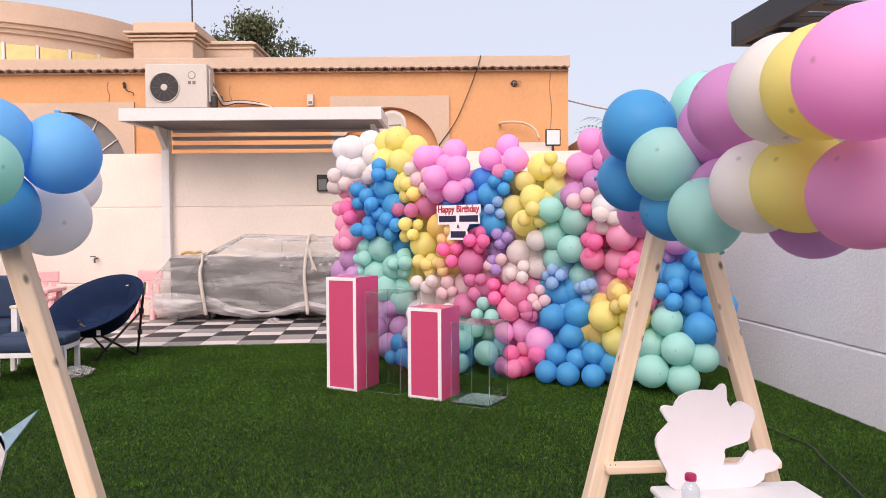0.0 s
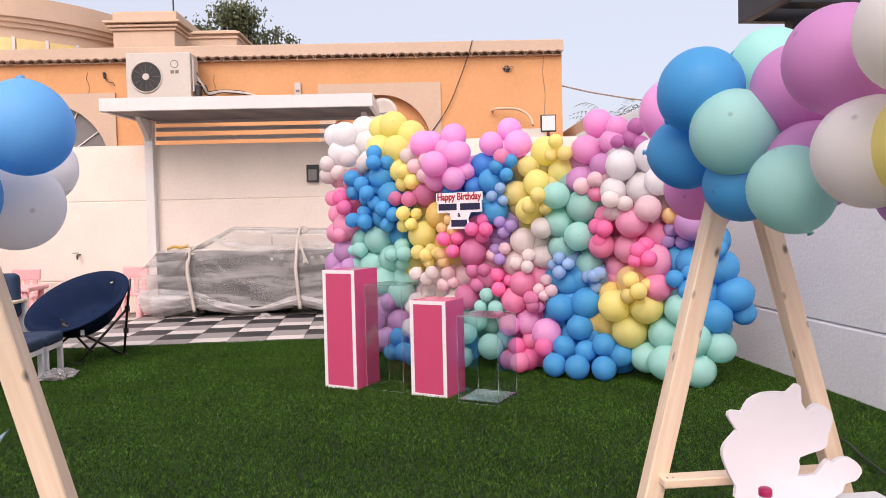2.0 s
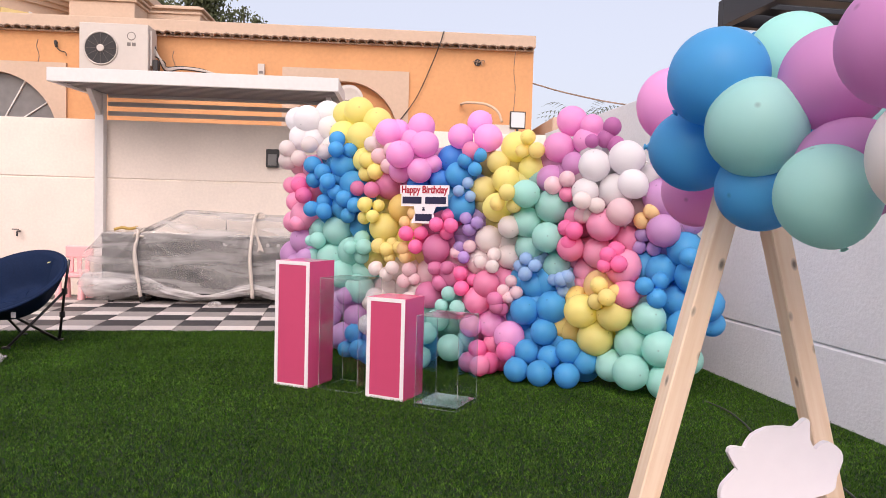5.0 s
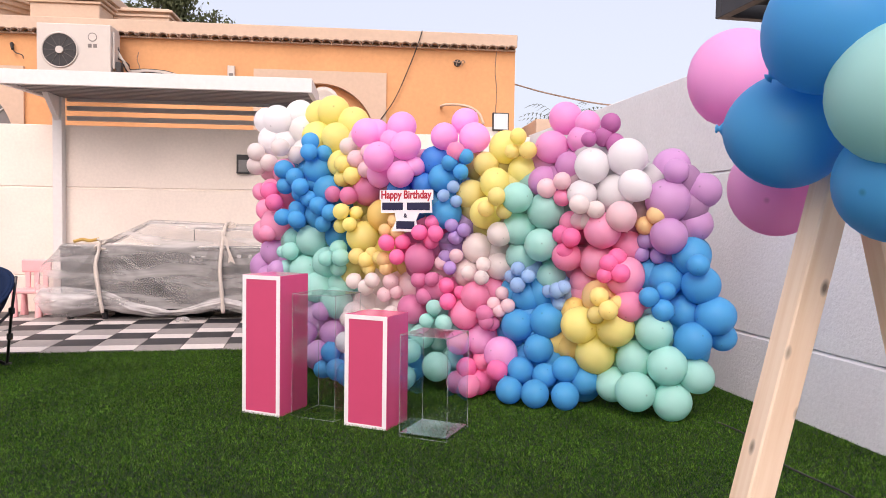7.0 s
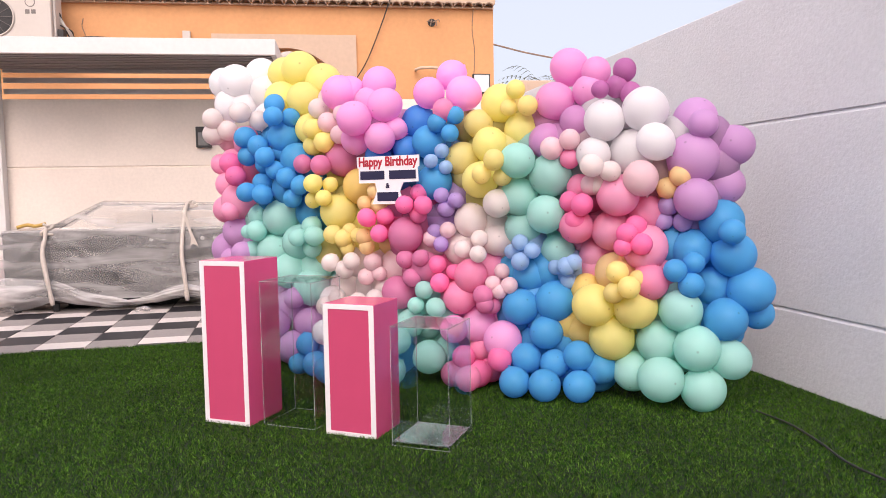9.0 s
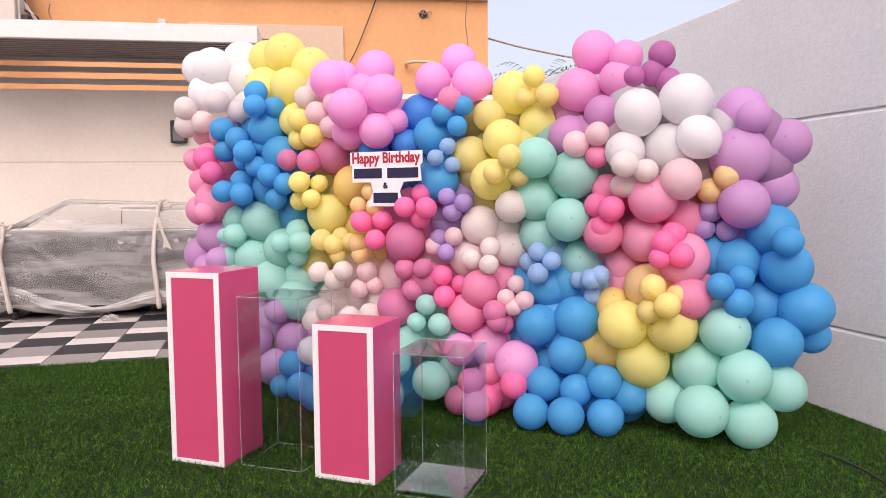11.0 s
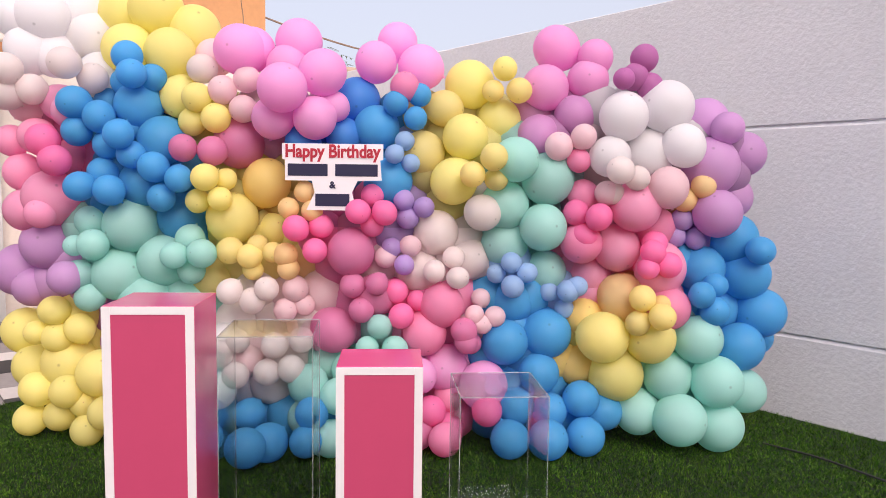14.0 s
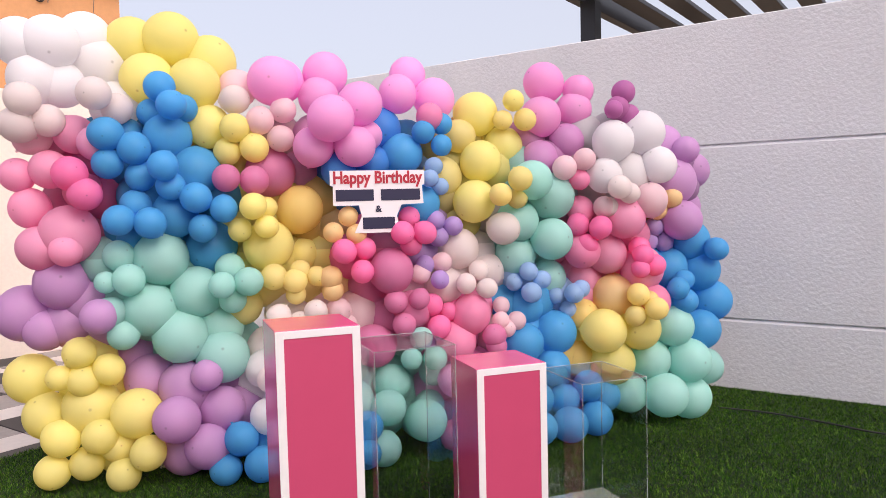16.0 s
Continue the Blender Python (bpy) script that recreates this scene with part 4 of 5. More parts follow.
def smooth_outline(pts, steps=5):
    """A closed rounded outline through the points."""
    n, out = len(pts), []
    for i in range(n):
        p0, p1, p2, p3 = (Vector(pts[(i + k) % n]) for k in (-1, 0, 1, 2))
        for s in range(steps):
            t = s / steps
            q = 0.5 * (2 * p1 + (p2 - p0) * t + (2 * p0 - 5 * p1 + 4 * p2 - p3) * t * t + (3 * p1 - p0 - 3 * p2 + p3) * t ** 3)
            out.append((q.x, q.y))
    return out


board = thing("cutout_board", "plain white foam cut-out board standing on the low table", "cut-out board", pose(0.205, 1.0, 0.4735))
OUTLINE = [(-0.132, 0.0), (-0.150, 0.044), (-0.168, 0.077), (-0.182, 0.117), (-0.179, 0.140), (-0.167, 0.155), (-0.149, 0.173), (-0.149, 0.177), (-0.169, 0.209), (-0.159, 0.221), (-0.136, 0.218), (-0.132, 0.221), (-0.118, 0.243),
    (-0.085, 0.258), (-0.044, 0.259), (-0.025, 0.257), (-0.005, 0.274), (0.007, 0.268), (0.009, 0.233), (0.021, 0.213), (0.025, 0.213), (0.038, 0.224), (0.056, 0.225), (0.080, 0.208), (0.086, 0.186), (0.074, 0.152), (0.072, 0.130), (0.055, 0.118),
    (0.005, 0.104), (0.005, 0.085), (-0.001, 0.062), (0.001, 0.061), (0.043, 0.061), (0.060, 0.082), (0.074, 0.095), (0.084, 0.087), (0.101, 0.096), (0.129, 0.096), (0.154, 0.074), (0.157, 0.058), (0.141, 0.040), (0.115, 0.035), (0.082, 0.0)]
part("panel", prism(smooth_outline(OUTLINE, 2), 0.012), WHITE_BOARD, board)


def bottle(x, y, z):
    ob = thing("water_bottle", "small clear water bottle with a magenta cap", "bottle", pose(x, y, z), "water bottles")
    part("body", lathe([(0.02, 0), (0.022, 0.004), (0.022, 0.03), (0.019, 0.036), (0.012, 0.044), (0.012, 0.05)], 16), BOTTLE, ob, smooth=True)
    part("cap", lathe([(0.0135, 0.05), (0.0145, 0.051), (0.0145, 0.064), (0.012, 0.067)], 16), MAGENTA, ob, "magenta screw cap", True)


bottle(0.085, 0.93, 0.4725)
bottle(0.34, 0.62, 0.4725)

unicorn = thing("unicorn_cutout", "flat white horse-head cut-out with a pale blue horn", "cut-out board", pose(-1.837, 1.10, 0, 0, 0, 0))
part("head", prism(smooth_outline([(-0.151, 0.000), (0.126, 0.000), (0.132, 0.139), (0.145, 0.391), (0.170, 0.530), (0.189, 0.606), (0.170, 0.650), (0.126, 0.656), (0.113, 0.694), (0.095, 0.656), (0.000, 0.631), (-0.101, 0.454)], 3), 0.012), WHITE_BOARD, unicorn)
part("horn", prism([(0.170, 0.637), (0.271, 0.706), (0.189, 0.599)], 0.014), HORN, unicorn, "pale blue striped horn")
for mat, dx in ((MANE_BLUE, 0.0), (MANE_YELLOW, 0.022), (MANE_PURPLE, 0.044)):
    part("mane", prism(smooth_outline([(0.082 + dx, 0.643), (0.103 + dx, 0.643), (0.123 + dx, 0.568), (0.101 + dx, 0.492), (0.086 + dx, 0.505), (0.095 + dx, 0.568)], 3), 0.003), mat, unicorn, m=pose(0, -0.0035, 0))

cable = tagged(part("power_cable", tube(curve_points([(1.61, 3.90, 0.014), (1.61, 3.65, 0.022), (1.55, 3.38, 0.028), (1.48, 3.11, 0.030), (1.506, 2.735, 0.03), (1.446, 2.527, 0.03), (1.395, 2.335, 0.032), (1.33, 2.1, 0.03), (1.26, 1.8, 0.014)]), 0.005), DARK, None, "", True), "thin black power cable lying on the grass", "cable")


# ---- seating by the patio ----
def stool(x, y):
    ob = thing("stool", "white wooden stool with a slate-blue cushion on grass", "stool", pose(x, y, 0), "outdoor stools")
    w, d = 0.55, 0.30
    for lx in (0.02, w - 0.02):
        for ly in (0.02, d - 0.02):
            part("leg", box(lx - 0.019, ly - 0.019, 0, lx + 0.019, ly + 0.019, 0.2145, 0.004), WHITE_PAINT, ob)
    part("frame", box(0, 0, 0.215, w, d, 0.252, 0.005), WHITE_PAINT, ob)
    part("cushion", box(-0.006, -0.006, 0.254, w + 0.006, d + 0.006, 0.335, 0.025, segs=4), NAVY_CUSHION, ob, "slate-blue piped cushion", True)


stool(-3.76, 4.86)
stool(-3.76, 5.205)
armchair = thing("outdoor_armchair", "white framed outdoor armchair with navy cushions", "armchair", pose(-4.52, 5.75, 0))
for x in (0.03, 0.66):
    for y in (0.03, 0.55):
        part("leg", box(x - 0.025, y - 0.025, 0, x + 0.025, y + 0.025, 0.5, 0.004), WHITE_PAINT, armchair)
    part("armrest", box(x - 0.035, 0, 0.5, x + 0.035, 0.6, 0.525, 0.006), WOOD, armchair, "oiled wooden armrest")
part("seat_frame", box(0.06, 0.06, 0.2, 0.63, 0.52, 0.25, 0.005), WHITE_PAINT, armchair)
part("seat_cushion", box(0.06, 0.0, 0.252, 0.63, 0.5, 0.37, 0.03, segs=4), NAVY_CUSHION, armchair, smooth=True)
part("back_cushion", box(0.05, 0.42, 0.36, 0.66, 0.56, 0.76, 0.05, segs=4), NAVY_CUSHION, armchair, smooth=True)

lantern = thing("lantern", "white perforated metal lantern standing on grass", "lantern", pose(-3.36, 4.3, 0))
for z in (0.0, 0.34):
    part("band", lathe([(0.075, z), (0.082, z + 0.004), (0.082, z + 0.016), (0.075, z + 0.02)], 20), WHITE_PAINT, lantern)
part("floor_plate", lathe([(0.074, 0.004), (0.074, 0.008)], 20), WHITE_PAINT, lantern)
for k in range(12):
    for s in (-1, 1):
        pts = [(0.078 * math.cos(0.5236 * k + s * f * 1.1), 0.078 * math.sin(0.5236 * k + s * f * 1.1), 0.01 + 0.335 * f) for f in (0, 0.2, 0.4, 0.6, 0.8, 1)]
        part("lattice_bar", tube(pts, 0.006, 5), WHITE_PAINT, lantern, smooth=True)

rumple = bmesh.new()
bmesh.ops.create_icosphere(rumple, subdivisions=3, radius=1)
for v in rumple.verts:
    k = 1 + 0.5 * noise.noise(v.co * 2.2)
    v.co = Vector((v.co.x * 0.12 * k, v.co.y * 0.09 * k, max(0.002, 0.045 + v.co.z * 0.045 * k)))
tagged(part("plastic_bag", rumple, SHEET, None, "", False, pose(-3.10, 5.12, 0.01)), "crumpled clear plastic bag beside the stool leg", "bag")

# folding moon chair
moon = thing("moon_chair", "navy padded folding moon chair with dark steel legs", "folding chair", pose(0, 0, 0))
axis_n = Vector((-0.22, -0.52, 0.83)).normalized()
axis_a = (Vector((1, 0, 0.24)) - axis_n * Vector((1, 0, 0.24)).dot(axis_n)).normalized()
axis_b = axis_n.cross(axis_a)
dish = Matrix((axis_a, axis_b, axis_n)).transposed().to_4x4()
dish.translation = (-3.24, 5.90, 0.525)


def bowl(depth, radius, lift, puff):
    bm = bmesh.new()
    rings = []
    for i in range(15):
        f = i / 14
        ring = []
        for k in range(56):
            a = 2 * math.pi * k / 56
            tuft = puff * (abs(math.sin(4.5 * a)) ** 0.5) * math.sin(math.pi * f) * (0.5 + 0.5 * math.sin(9 * f))
            ring.append(bm.verts.new((radius * f * math.cos(a) * 1.02, radius * 0.93 * f * math.sin(a), lift - depth * (1 - f ** 2.2) + tuft)))
        rings.append(ring)
    for a, b in zip(rings, rings[1:]):
        for k in range(56):
            bm.faces.new((a[k], a[(k + 1) % 56], b[(k + 1) % 56], b[k]))
    bmesh.ops.remove_doubles(bm, verts=bm.verts, dist=1e-4)
    bmesh.ops.solidify(bm, geom=bm.faces[:], thickness=0.03)
    return bm


part("padded_bowl", bowl(0.30, 0.42, 0.0, 0.085), NAVY, moon, "navy quilted canvas bowl", True, dish)
part("rim", tube([dish @ Vector((0.43 * math.cos(a), 0.393 * math.sin(a), 0.0)) for a in [2 * math.pi * k / 40 for k in range(41)]], 0.012, ends=False), NAVY, moon, "piped canvas rim", True)
part("tag", box(-0.017, -0.001, -0.022, 0.017, 0.001, 0.022), WHITE_TRIM, moon, "small white fabric tag", m=Matrix.Translation((-3.12, 5.66, 0.29)))
part("badge", box(-0.012, -0.008, 0, 0.012, 0.008, 0.002), PALE_YELLOW, moon, "small pale badge", m=dish @ pose(0.25, 0.2, -0.03))
FEET = {"front": (-3.21, 5.755), "right": (-2.95, 6.13), "back": (-3.33, 6.40), "left": (-3.62, 6.05)}
TOPS = {"front": (-2.86, 5.98, 0.44), "right": (-3.30, 5.72, 0.36), "back": (-3.42, 6.0, 0.36), "left": (-3.05, 6.2, 0.5)}
for k, (fx, fy) in FEET.items():
    part("leg", tube([(fx, fy, 0.012), TOPS[k]], 0.011), STEEL, moon, smooth=True)
    part("foot", box(fx - 0.03, fy - 0.02, 0, fx + 0.03, fy + 0.02, 0.028, 0.008), DARK, moon)
part("upright", tube([(-2.95, 6.13, 0.02), (-2.86, 5.98, 0.44), (-2.81, 5.93, 0.70)], 0.011), STEEL, moon, smooth=True)
for p in ((-2.9, 6.05, 0.24), (-2.86, 5.98, 0.44), (-3.3, 5.76, 0.34)):
    part("joint", lathe([(0.016, -0.025), (0.022, -0.02), (0.022, 0.02), (0.016, 0.025)], 10), DARK, moon, m=Matrix.Translation(p))


# pale pink children's furniture against the wall
def kids_chair(m):
    ob = thing("kids_chair", "pale pink plastic children's chair with slatted back", "chair", m, "pink children's furniture")
    part("seat", box(-0.165, -0.15, 0.27, 0.165, 0.15, 0.315, 0.014), PINK_PLASTIC, ob)
    for x in (-0.125, 0.125):
        for y in (-0.11, 0.11):
            part("leg", lathe([(0.042, 0), (0.042, 0.01), (0.028, 0.27)], 12), PINK_PLASTIC, ob, smooth=True, m=pose(x * 1.08, y, 0))
    for x in (-0.1, 0, 0.1):
        part("back_slat", box(x - 0.028, 0.115, 0.315, x + 0.028, 0.145, 0.5, 0.008), PINK_PLASTIC, ob)
    part("back_rest", box(-0.17, 0.11, 0.49, 0.17, 0.15, 0.64, 0.018), PINK_PLASTIC, ob)
    return ob


chair = kids_chair(pose(-3.80, 9.14, 0, 0, 0, -8))
copy_thing(chair, pose(-5.15, 9.2, 0, 0, 0, 5))
kt = thing("kids_table", "pale pink plastic children's table by the wall", "table", pose(-4.95, 8.3, 0), "pink children's furniture")
part("tabletop", box(-0.38, -0.27, 0.44, 0.38, 0.27, 0.49, 0.015), PINK_PLASTIC, kt)
for x in (-0.31, 0.31):
    for y in (-0.2, 0.2):
        part("leg", lathe([(0.045, 0), (0.032, 0.44)], 12), PINK_PLASTIC, kt, smooth=True, m=pose(x, y, 0))

# plastic-wrapped outdoor unit
wrapped = thing("wrapped_lounge_set", "charcoal outdoor unit wrapped in clear plastic sheet with cream straps", "covered furniture", BACK @ pose(-1.12, -0.56, 0))
part("low_unit", box(-0.70, -0.28, 0.1, -0.32, 0.3, 0.815, 0.02), BODY_GREY, wrapped)
part("high_unit", box(-0.312, -0.28, 0.1, 1.65, 0.32, 0.815, 0.02), BODY_GREY, wrapped)
for x in (-0.62, -0.25, 1.55):
    for y in (-0.2, 0.22):
        part("caster", lathe([(0.03, 0), (0.035, 0.02), (0.035, 0.08), (0.02, 0.1)], 12), DARK, wrapped, m=pose(x, y, 0))
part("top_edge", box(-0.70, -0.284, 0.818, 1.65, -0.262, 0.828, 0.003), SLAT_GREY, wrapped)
part("top_rail", tube([(-0.26, -0.02, 0.83), (0.18, 0.02, 1.085), (1.62, 0.02, 1.05)], 0.005, 8), BODY_GREY, wrapped)
part("handle_frame", tube([(0.7, -0.1, 0.83), (0.7, -0.1, 1.03), (1.5, -0.1, 1.02), (1.5, -0.1, 0.83)], 0.009, 8), BODY_GREY, wrapped)
for i in range(8):
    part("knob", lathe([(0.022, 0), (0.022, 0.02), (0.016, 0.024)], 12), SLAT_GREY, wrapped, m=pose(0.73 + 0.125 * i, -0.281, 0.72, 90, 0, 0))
KNOTS = ((-0.26, 0.84), (1.06, 1.06))


def creases(x, z):
    """Folds that fan out from the two knots, over a soft unevenness."""
    out = 0.022 * noise.noise(Vector((x * 1.8, 3, z * 2.4)))
    for kx, kz in KNOTS:
        d, a = math.hypot(x - kx, z - kz), math.atan2(x - kx, kz - z)
        out += 0.024 * math.exp(-d / 0.7) * min(1, d / 0.1) * (noise.noise(Vector((a * 5.5, kx, d * 0.9))) + 0.5 * noise.noise(Vector((a * 13, kx, d))))
    return out


def drape():
    """The loose sheet over front, top and back."""
    bm, rows = bmesh.new(), []
    nu, nv = 150, 56
    for i in range(nu + 1):
        x = -0.84 + 2.6 * i / nu
        top = float(np.interp(x, (-0.84, -0.7, -0.28, 0.18, 1.06, 1.76), (0.6, 0.83, 0.838, 1.108, 1.075, 1.06)))
        row = []
        for j in range(nv + 1):
            f = j / nv
            if f < 0.62:
                g = f / 0.62
                z = 0.14 + (top - 0.14) * g
                y = -0.37 + 0.05 * g + max(0, z - 0.83) * 0.95
            else:
                g = (f - 0.62) / 0.38
                z, y = top + 0.012 * math.sin(math.pi * g), -0.32 + (0.66 - max(0, top - 0.83) * 0.95) * g + max(0, top - 0.83) * 0.95
            y -= creases(x, z) + 0.01
            z += 0.35 * creases(x + 3, y)
            bag = max(0, min(1, (-0.45 - x) / 0.35))
            low = max(0, min(1, (0.82 - z) / 0.6))
            sx = x - 0.16 * bag * math.sin(math.pi * 0.75 * low) + 0.03 * bag * noise.noise(Vector((1, y * 5, z * 6)))
            y += bag ** 3 * 0.18
            row.append(bm.verts.new((sx, y, z)))
        rows.append(row)
    for a, b in zip(rows, rows[1:]):
        for j in range(nv):
            bm.faces.new((a[j], b[j], b[j + 1], a[j + 1]))
    return bm


def gathered_hem():
    """The slack lower part of the sheet, bunched above the floor."""
    bm, rows = bmesh.new(), []
    nu, nv = 150, 20
    for i in range(nu + 1):
        x = -0.93 + 2.68 * i / nu
        lo = float(np.interp(x, (-0.93, -0.85, -0.65, -0.5, -0.2, 0.15, 0.6, 1.06, 1.4), (0.2, 0.08, 0.02, 0.05, 0.13, 0.05, 0.05, 0.13, 0.06)))
        hi = float(np.interp(x, (-0.93, -0.85, -0.6, -0.2, 0.1, 0.5, 0.75, 1.06, 1.4), (0.24, 0.36, 0.38, 0.34, 0.22, 0.12, 0.17, 0.27, 0.2)))
        swell = float(np.interp(x, (-0.93, -0.7, -0.4, -0.2, 0.1, 1.06, 1.3), (0.02, 0.13, 0.1, 0.03, 0.05, 0.02, 0.06)))
        row = []
        for j in range(nv + 1):
            g = j / nv
            lump = 0.03 * noise.noise(Vector((x * 5, g * 2.2, 4))) + 0.014 * noise.noise(Vector((x * 3, g * 9 + x * 3, 8)))
            y = -0.385 - swell * math.sin(math.pi * (0.12 + 0.8 * g)) - lump + 0.05 * (1 - g) ** 3
            row.append(bm.verts.new((x, y, max(0.012, lo + (hi - lo) * g + 0.02 * noise.noise(Vector((x * 4, 1, g)))))))
        rows.append(row)
    for a, b in zip(rows, rows[1:]):
        for j in range(nv):
            bm.faces.new((a[j], b[j], b[j + 1], a[j + 1]))
    return bm


part("plastic_sheet", drape(), SHEET, wrapped, "creased translucent plastic sheet", True)
part("gathered_hem", gathered_hem(), SHEET_FOLDS, wrapped, "bunched milky plastic hem", True)
for (s, top), foot in zip(KNOTS, (-0.19, 1.09)):
    line = [(foot, -0.45, 0.1), (s + (foot - s) * 0.6, -0.46, 0.3), (s - 0.012, -0.42, 0.6), (s, -0.37 + max(0, top - 0.83) * 0.5, top - 0.08), (s, -0.3 + max(0, top - 0.83) * 0.95, top + 0.02), (s, 0.2, top + 0.03)]
    pts = curve_points(line, 6)
    part("strap", tube(pts, [0.021 + 0.007 * noise.noise(Vector((i * 0.35, s, 0))) for i in range(len(pts))], 7), STRAP, wrapped, "twisted cream strap", True)
    ky = -0.31 + max(0, top - 0.83) * 0.95
    g = random.Random(int(s * 100))
    for k in range(6):
        a = g.uniform(0, 6.28)
        ends = [(s, ky, top), (s + 0.05 * math.cos(a), ky - 0.04, top + 0.04 * math.sin(a)), (s + 0.11 * math.cos(a + 0.5), ky - 0.03, top + 0.06 * math.sin(a + 0.5))]
        part("knot", tube(curve_points(ends, 4), 0.013, 6), STRAP, wrapped, "knotted strap end", True)
part("torn_tail", prism([(0.0, 0.0), (0.05, -0.08), (0.075, -0.2), (0.14, -0.36), (0.09, -0.33), (0.06, -0.35), (0.07, -0.27), (0.02, -0.1)], 0.006), STRAP, wrapped, "torn plastic strap tail", m=pose(1.07, -0.40, 1.0))
part("plastic_knot", tube(curve_points([(0.60, -0.46, 0.02), (0.64, -0.49, 0.04), (0.70, -0.47, 0.03), (0.68, -0.51, 0.05), (0.73, -0.48, 0.03)], 4), 0.024, 6), SHEET_FOLDS, wrapped, "", True)
toy = tagged(part("yellow_cloth", tube(curve_points([(-0.14, 0, 0), (-0.05, 0.02, 0.025), (0.04, 0, 0.012), (0.13, 0.02, 0.035)], 4), [0.02] * 13, 6), OCHRE, None, "", True, BACK @ pose(-1.58, -0.72, 0.862)), "crumpled yellow cloth on the plastic cover", "cloth")


# ---- canopy, lamp, tap on the back wall ----
canopy = thing("wall_canopy", "white cantilevered metal canopy with slatted underside", "canopy", BACK)
part("front_fascia", box(-2.33, -1.1, 2.53, 0.93, -1.05, 2.685, 0.004), WHITE_METAL, canopy)
for x in (-2.33, 0.88):
    part("side_fascia", prism([(-1.05, 2.53), (-1.05, 2.685), (0.0, 2.685), (0.0, 2.56)], 0.05), WHITE_METAL, canopy, m=pose(x + 0.05, 0, 0, 0, 0, 90))
# Darker than the rest of the canopy: shade between the slats is put into its colour
part("roof_sheet", box(-2.28, -1.05, 2.66, 0.88, 0.1, 2.68), LOGO_AND_GAP_SHADE, canopy)
for i in range(11):
    y = -0.98 + i * 0.095
    part("slat", box(-2.28, y, 2.565, 0.88, y + 0.05, 2.60, 0.003, segs=1), SLAT_DARK, canopy, "grey slat")
for x in (-2.19, 0.70):
    part("post", box(x, -0.115, 0, x + 0.11, -0.005, 2.56, 0.006), WHITE_METAL, canopy)
    part("bracket", prism([(-0.45, 2.56), (-0.115, 2.56), (-0.115, 2.28)], 0.06), WHITE_METAL, canopy, m=pose(x + 0.085, 0, 0, 0, 0, 90))
for z in (2.30, 2.42, 2.53):
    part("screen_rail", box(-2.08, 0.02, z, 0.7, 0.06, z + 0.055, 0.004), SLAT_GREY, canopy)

lamp = thing("wall_lamp", "square dark wall lamp with a frosted front", "wall lamp", BACK @ pose(0.02, 0, 1.813))
part("housing", box(-0.08, -0.07, -0.115, 0.08, 0.0, 0.115, 0.006), DARK, lamp)
part("lens", box(-0.055, -0.073, -0.095, 0.055, -0.0695, 0.05), SHADE_GLASS, lamp, "frosted glass front")

tap = thing("garden_tap", "small metal garden tap on the wall", "tap", BACK @ pose(-3.15, 0, 0.79))
part("spout", tube(curve_points([(0, 0, 0), (0, -0.06, 0.0), (0.01, -0.1, -0.01), (0.015, -0.11, -0.06)], 5), 0.012), STEEL, tap, smooth=True)
part("handle", box(-0.075, -0.065, 0.018, 0.01, -0.045, 0.03, 0.004), DARK, tap)


# ---- neighbouring house ----
HOUSE = BACK @ pose(0, 1.6, 0)
house = thing("neighbour_house", "orange rendered single-storey house with beige parapet", "house", HOUSE)


def arch_panel(x0, x1, z0, top, cx, cz, r, depth):
    """A flat surround with a round-headed opening."""
    pts = [(x0, z0), (x0, top), (x1, top), (x1, z0), (cx + r, z0)]
    pts += [(cx + r * math.cos(a), cz + r * math.sin(a)) for a in [math.pi * k / 28 for k in range(29)]]
    pts += [(cx - r, z0)]
    return prism(pts, depth)


part("wall", box(-9.5, 0.12, -0.02, 3.70, 4.0, 3.74), ORANGE, house, "orange rendered wall")
# outer skin, left open where the two arches are recessed
for x0, x1 in ((-9.5, -5.4), (-3.28, -0.11), (1.79, 3.70)):
    part("wall", box(x0, 0, -0.02, x1, 0.118, 3.74), ORANGE, house, "orange rendered wall")
for x0, x1, top in ((-5.4, -3.28, 3.24), (-0.11, 1.79, 3.31)):
    part("wall", box(x0, 0, top, x1, 0.118, 3.74), ORANGE, house, "orange rendered wall")
part("arch_surround", arch_panel(-5.4, -3.26, 0, 3.23, -4.34, 2.12, 0.96, 0.16), BEIGE, house, "beige arch surround", m=pose(0, -0.045, 0))
part("arch_surround", arch_panel(-0.115, 1.79, 0, 3.30, 0.84, 2.33, 0.79, 0.16), BEIGE, house, "beige arch surround", m=pose(0, -0.045, 0))
win = part("arched_window", prism([(-4.34 + 0.955 * math.cos(math.pi * k / 28), 2.12 + 0.955 * math.sin(math.pi * k / 28)) for k in range(29)], 0.02), SHADE_GLASS, house, "dusty arched window", m=pose(0, 0.085, 0))
for a in (35, 62, 90, 118, 145):
    bm, m = beam((-4.34, 0.075, 2.12), (-4.34 + 0.95 * math.cos(radians(a)), 0.075, 2.12 + 0.95 * math.sin(radians(a))), 0.03, 0.02)
    part("glazing_bar", bm, WHITE_METAL, win, m=Matrix.Translation((0, -0.085, 0)) @ m)
part("parapet", box(-9.5, -0.07, 3.74, 3.72, 4.0, 3.92, 0.01), BEIGE, house, "beige parapet coping")
part("gutter_mould", box(-9.5, -0.05, 3.68, 3.70, -0.002, 3.70), BEIGE, house)


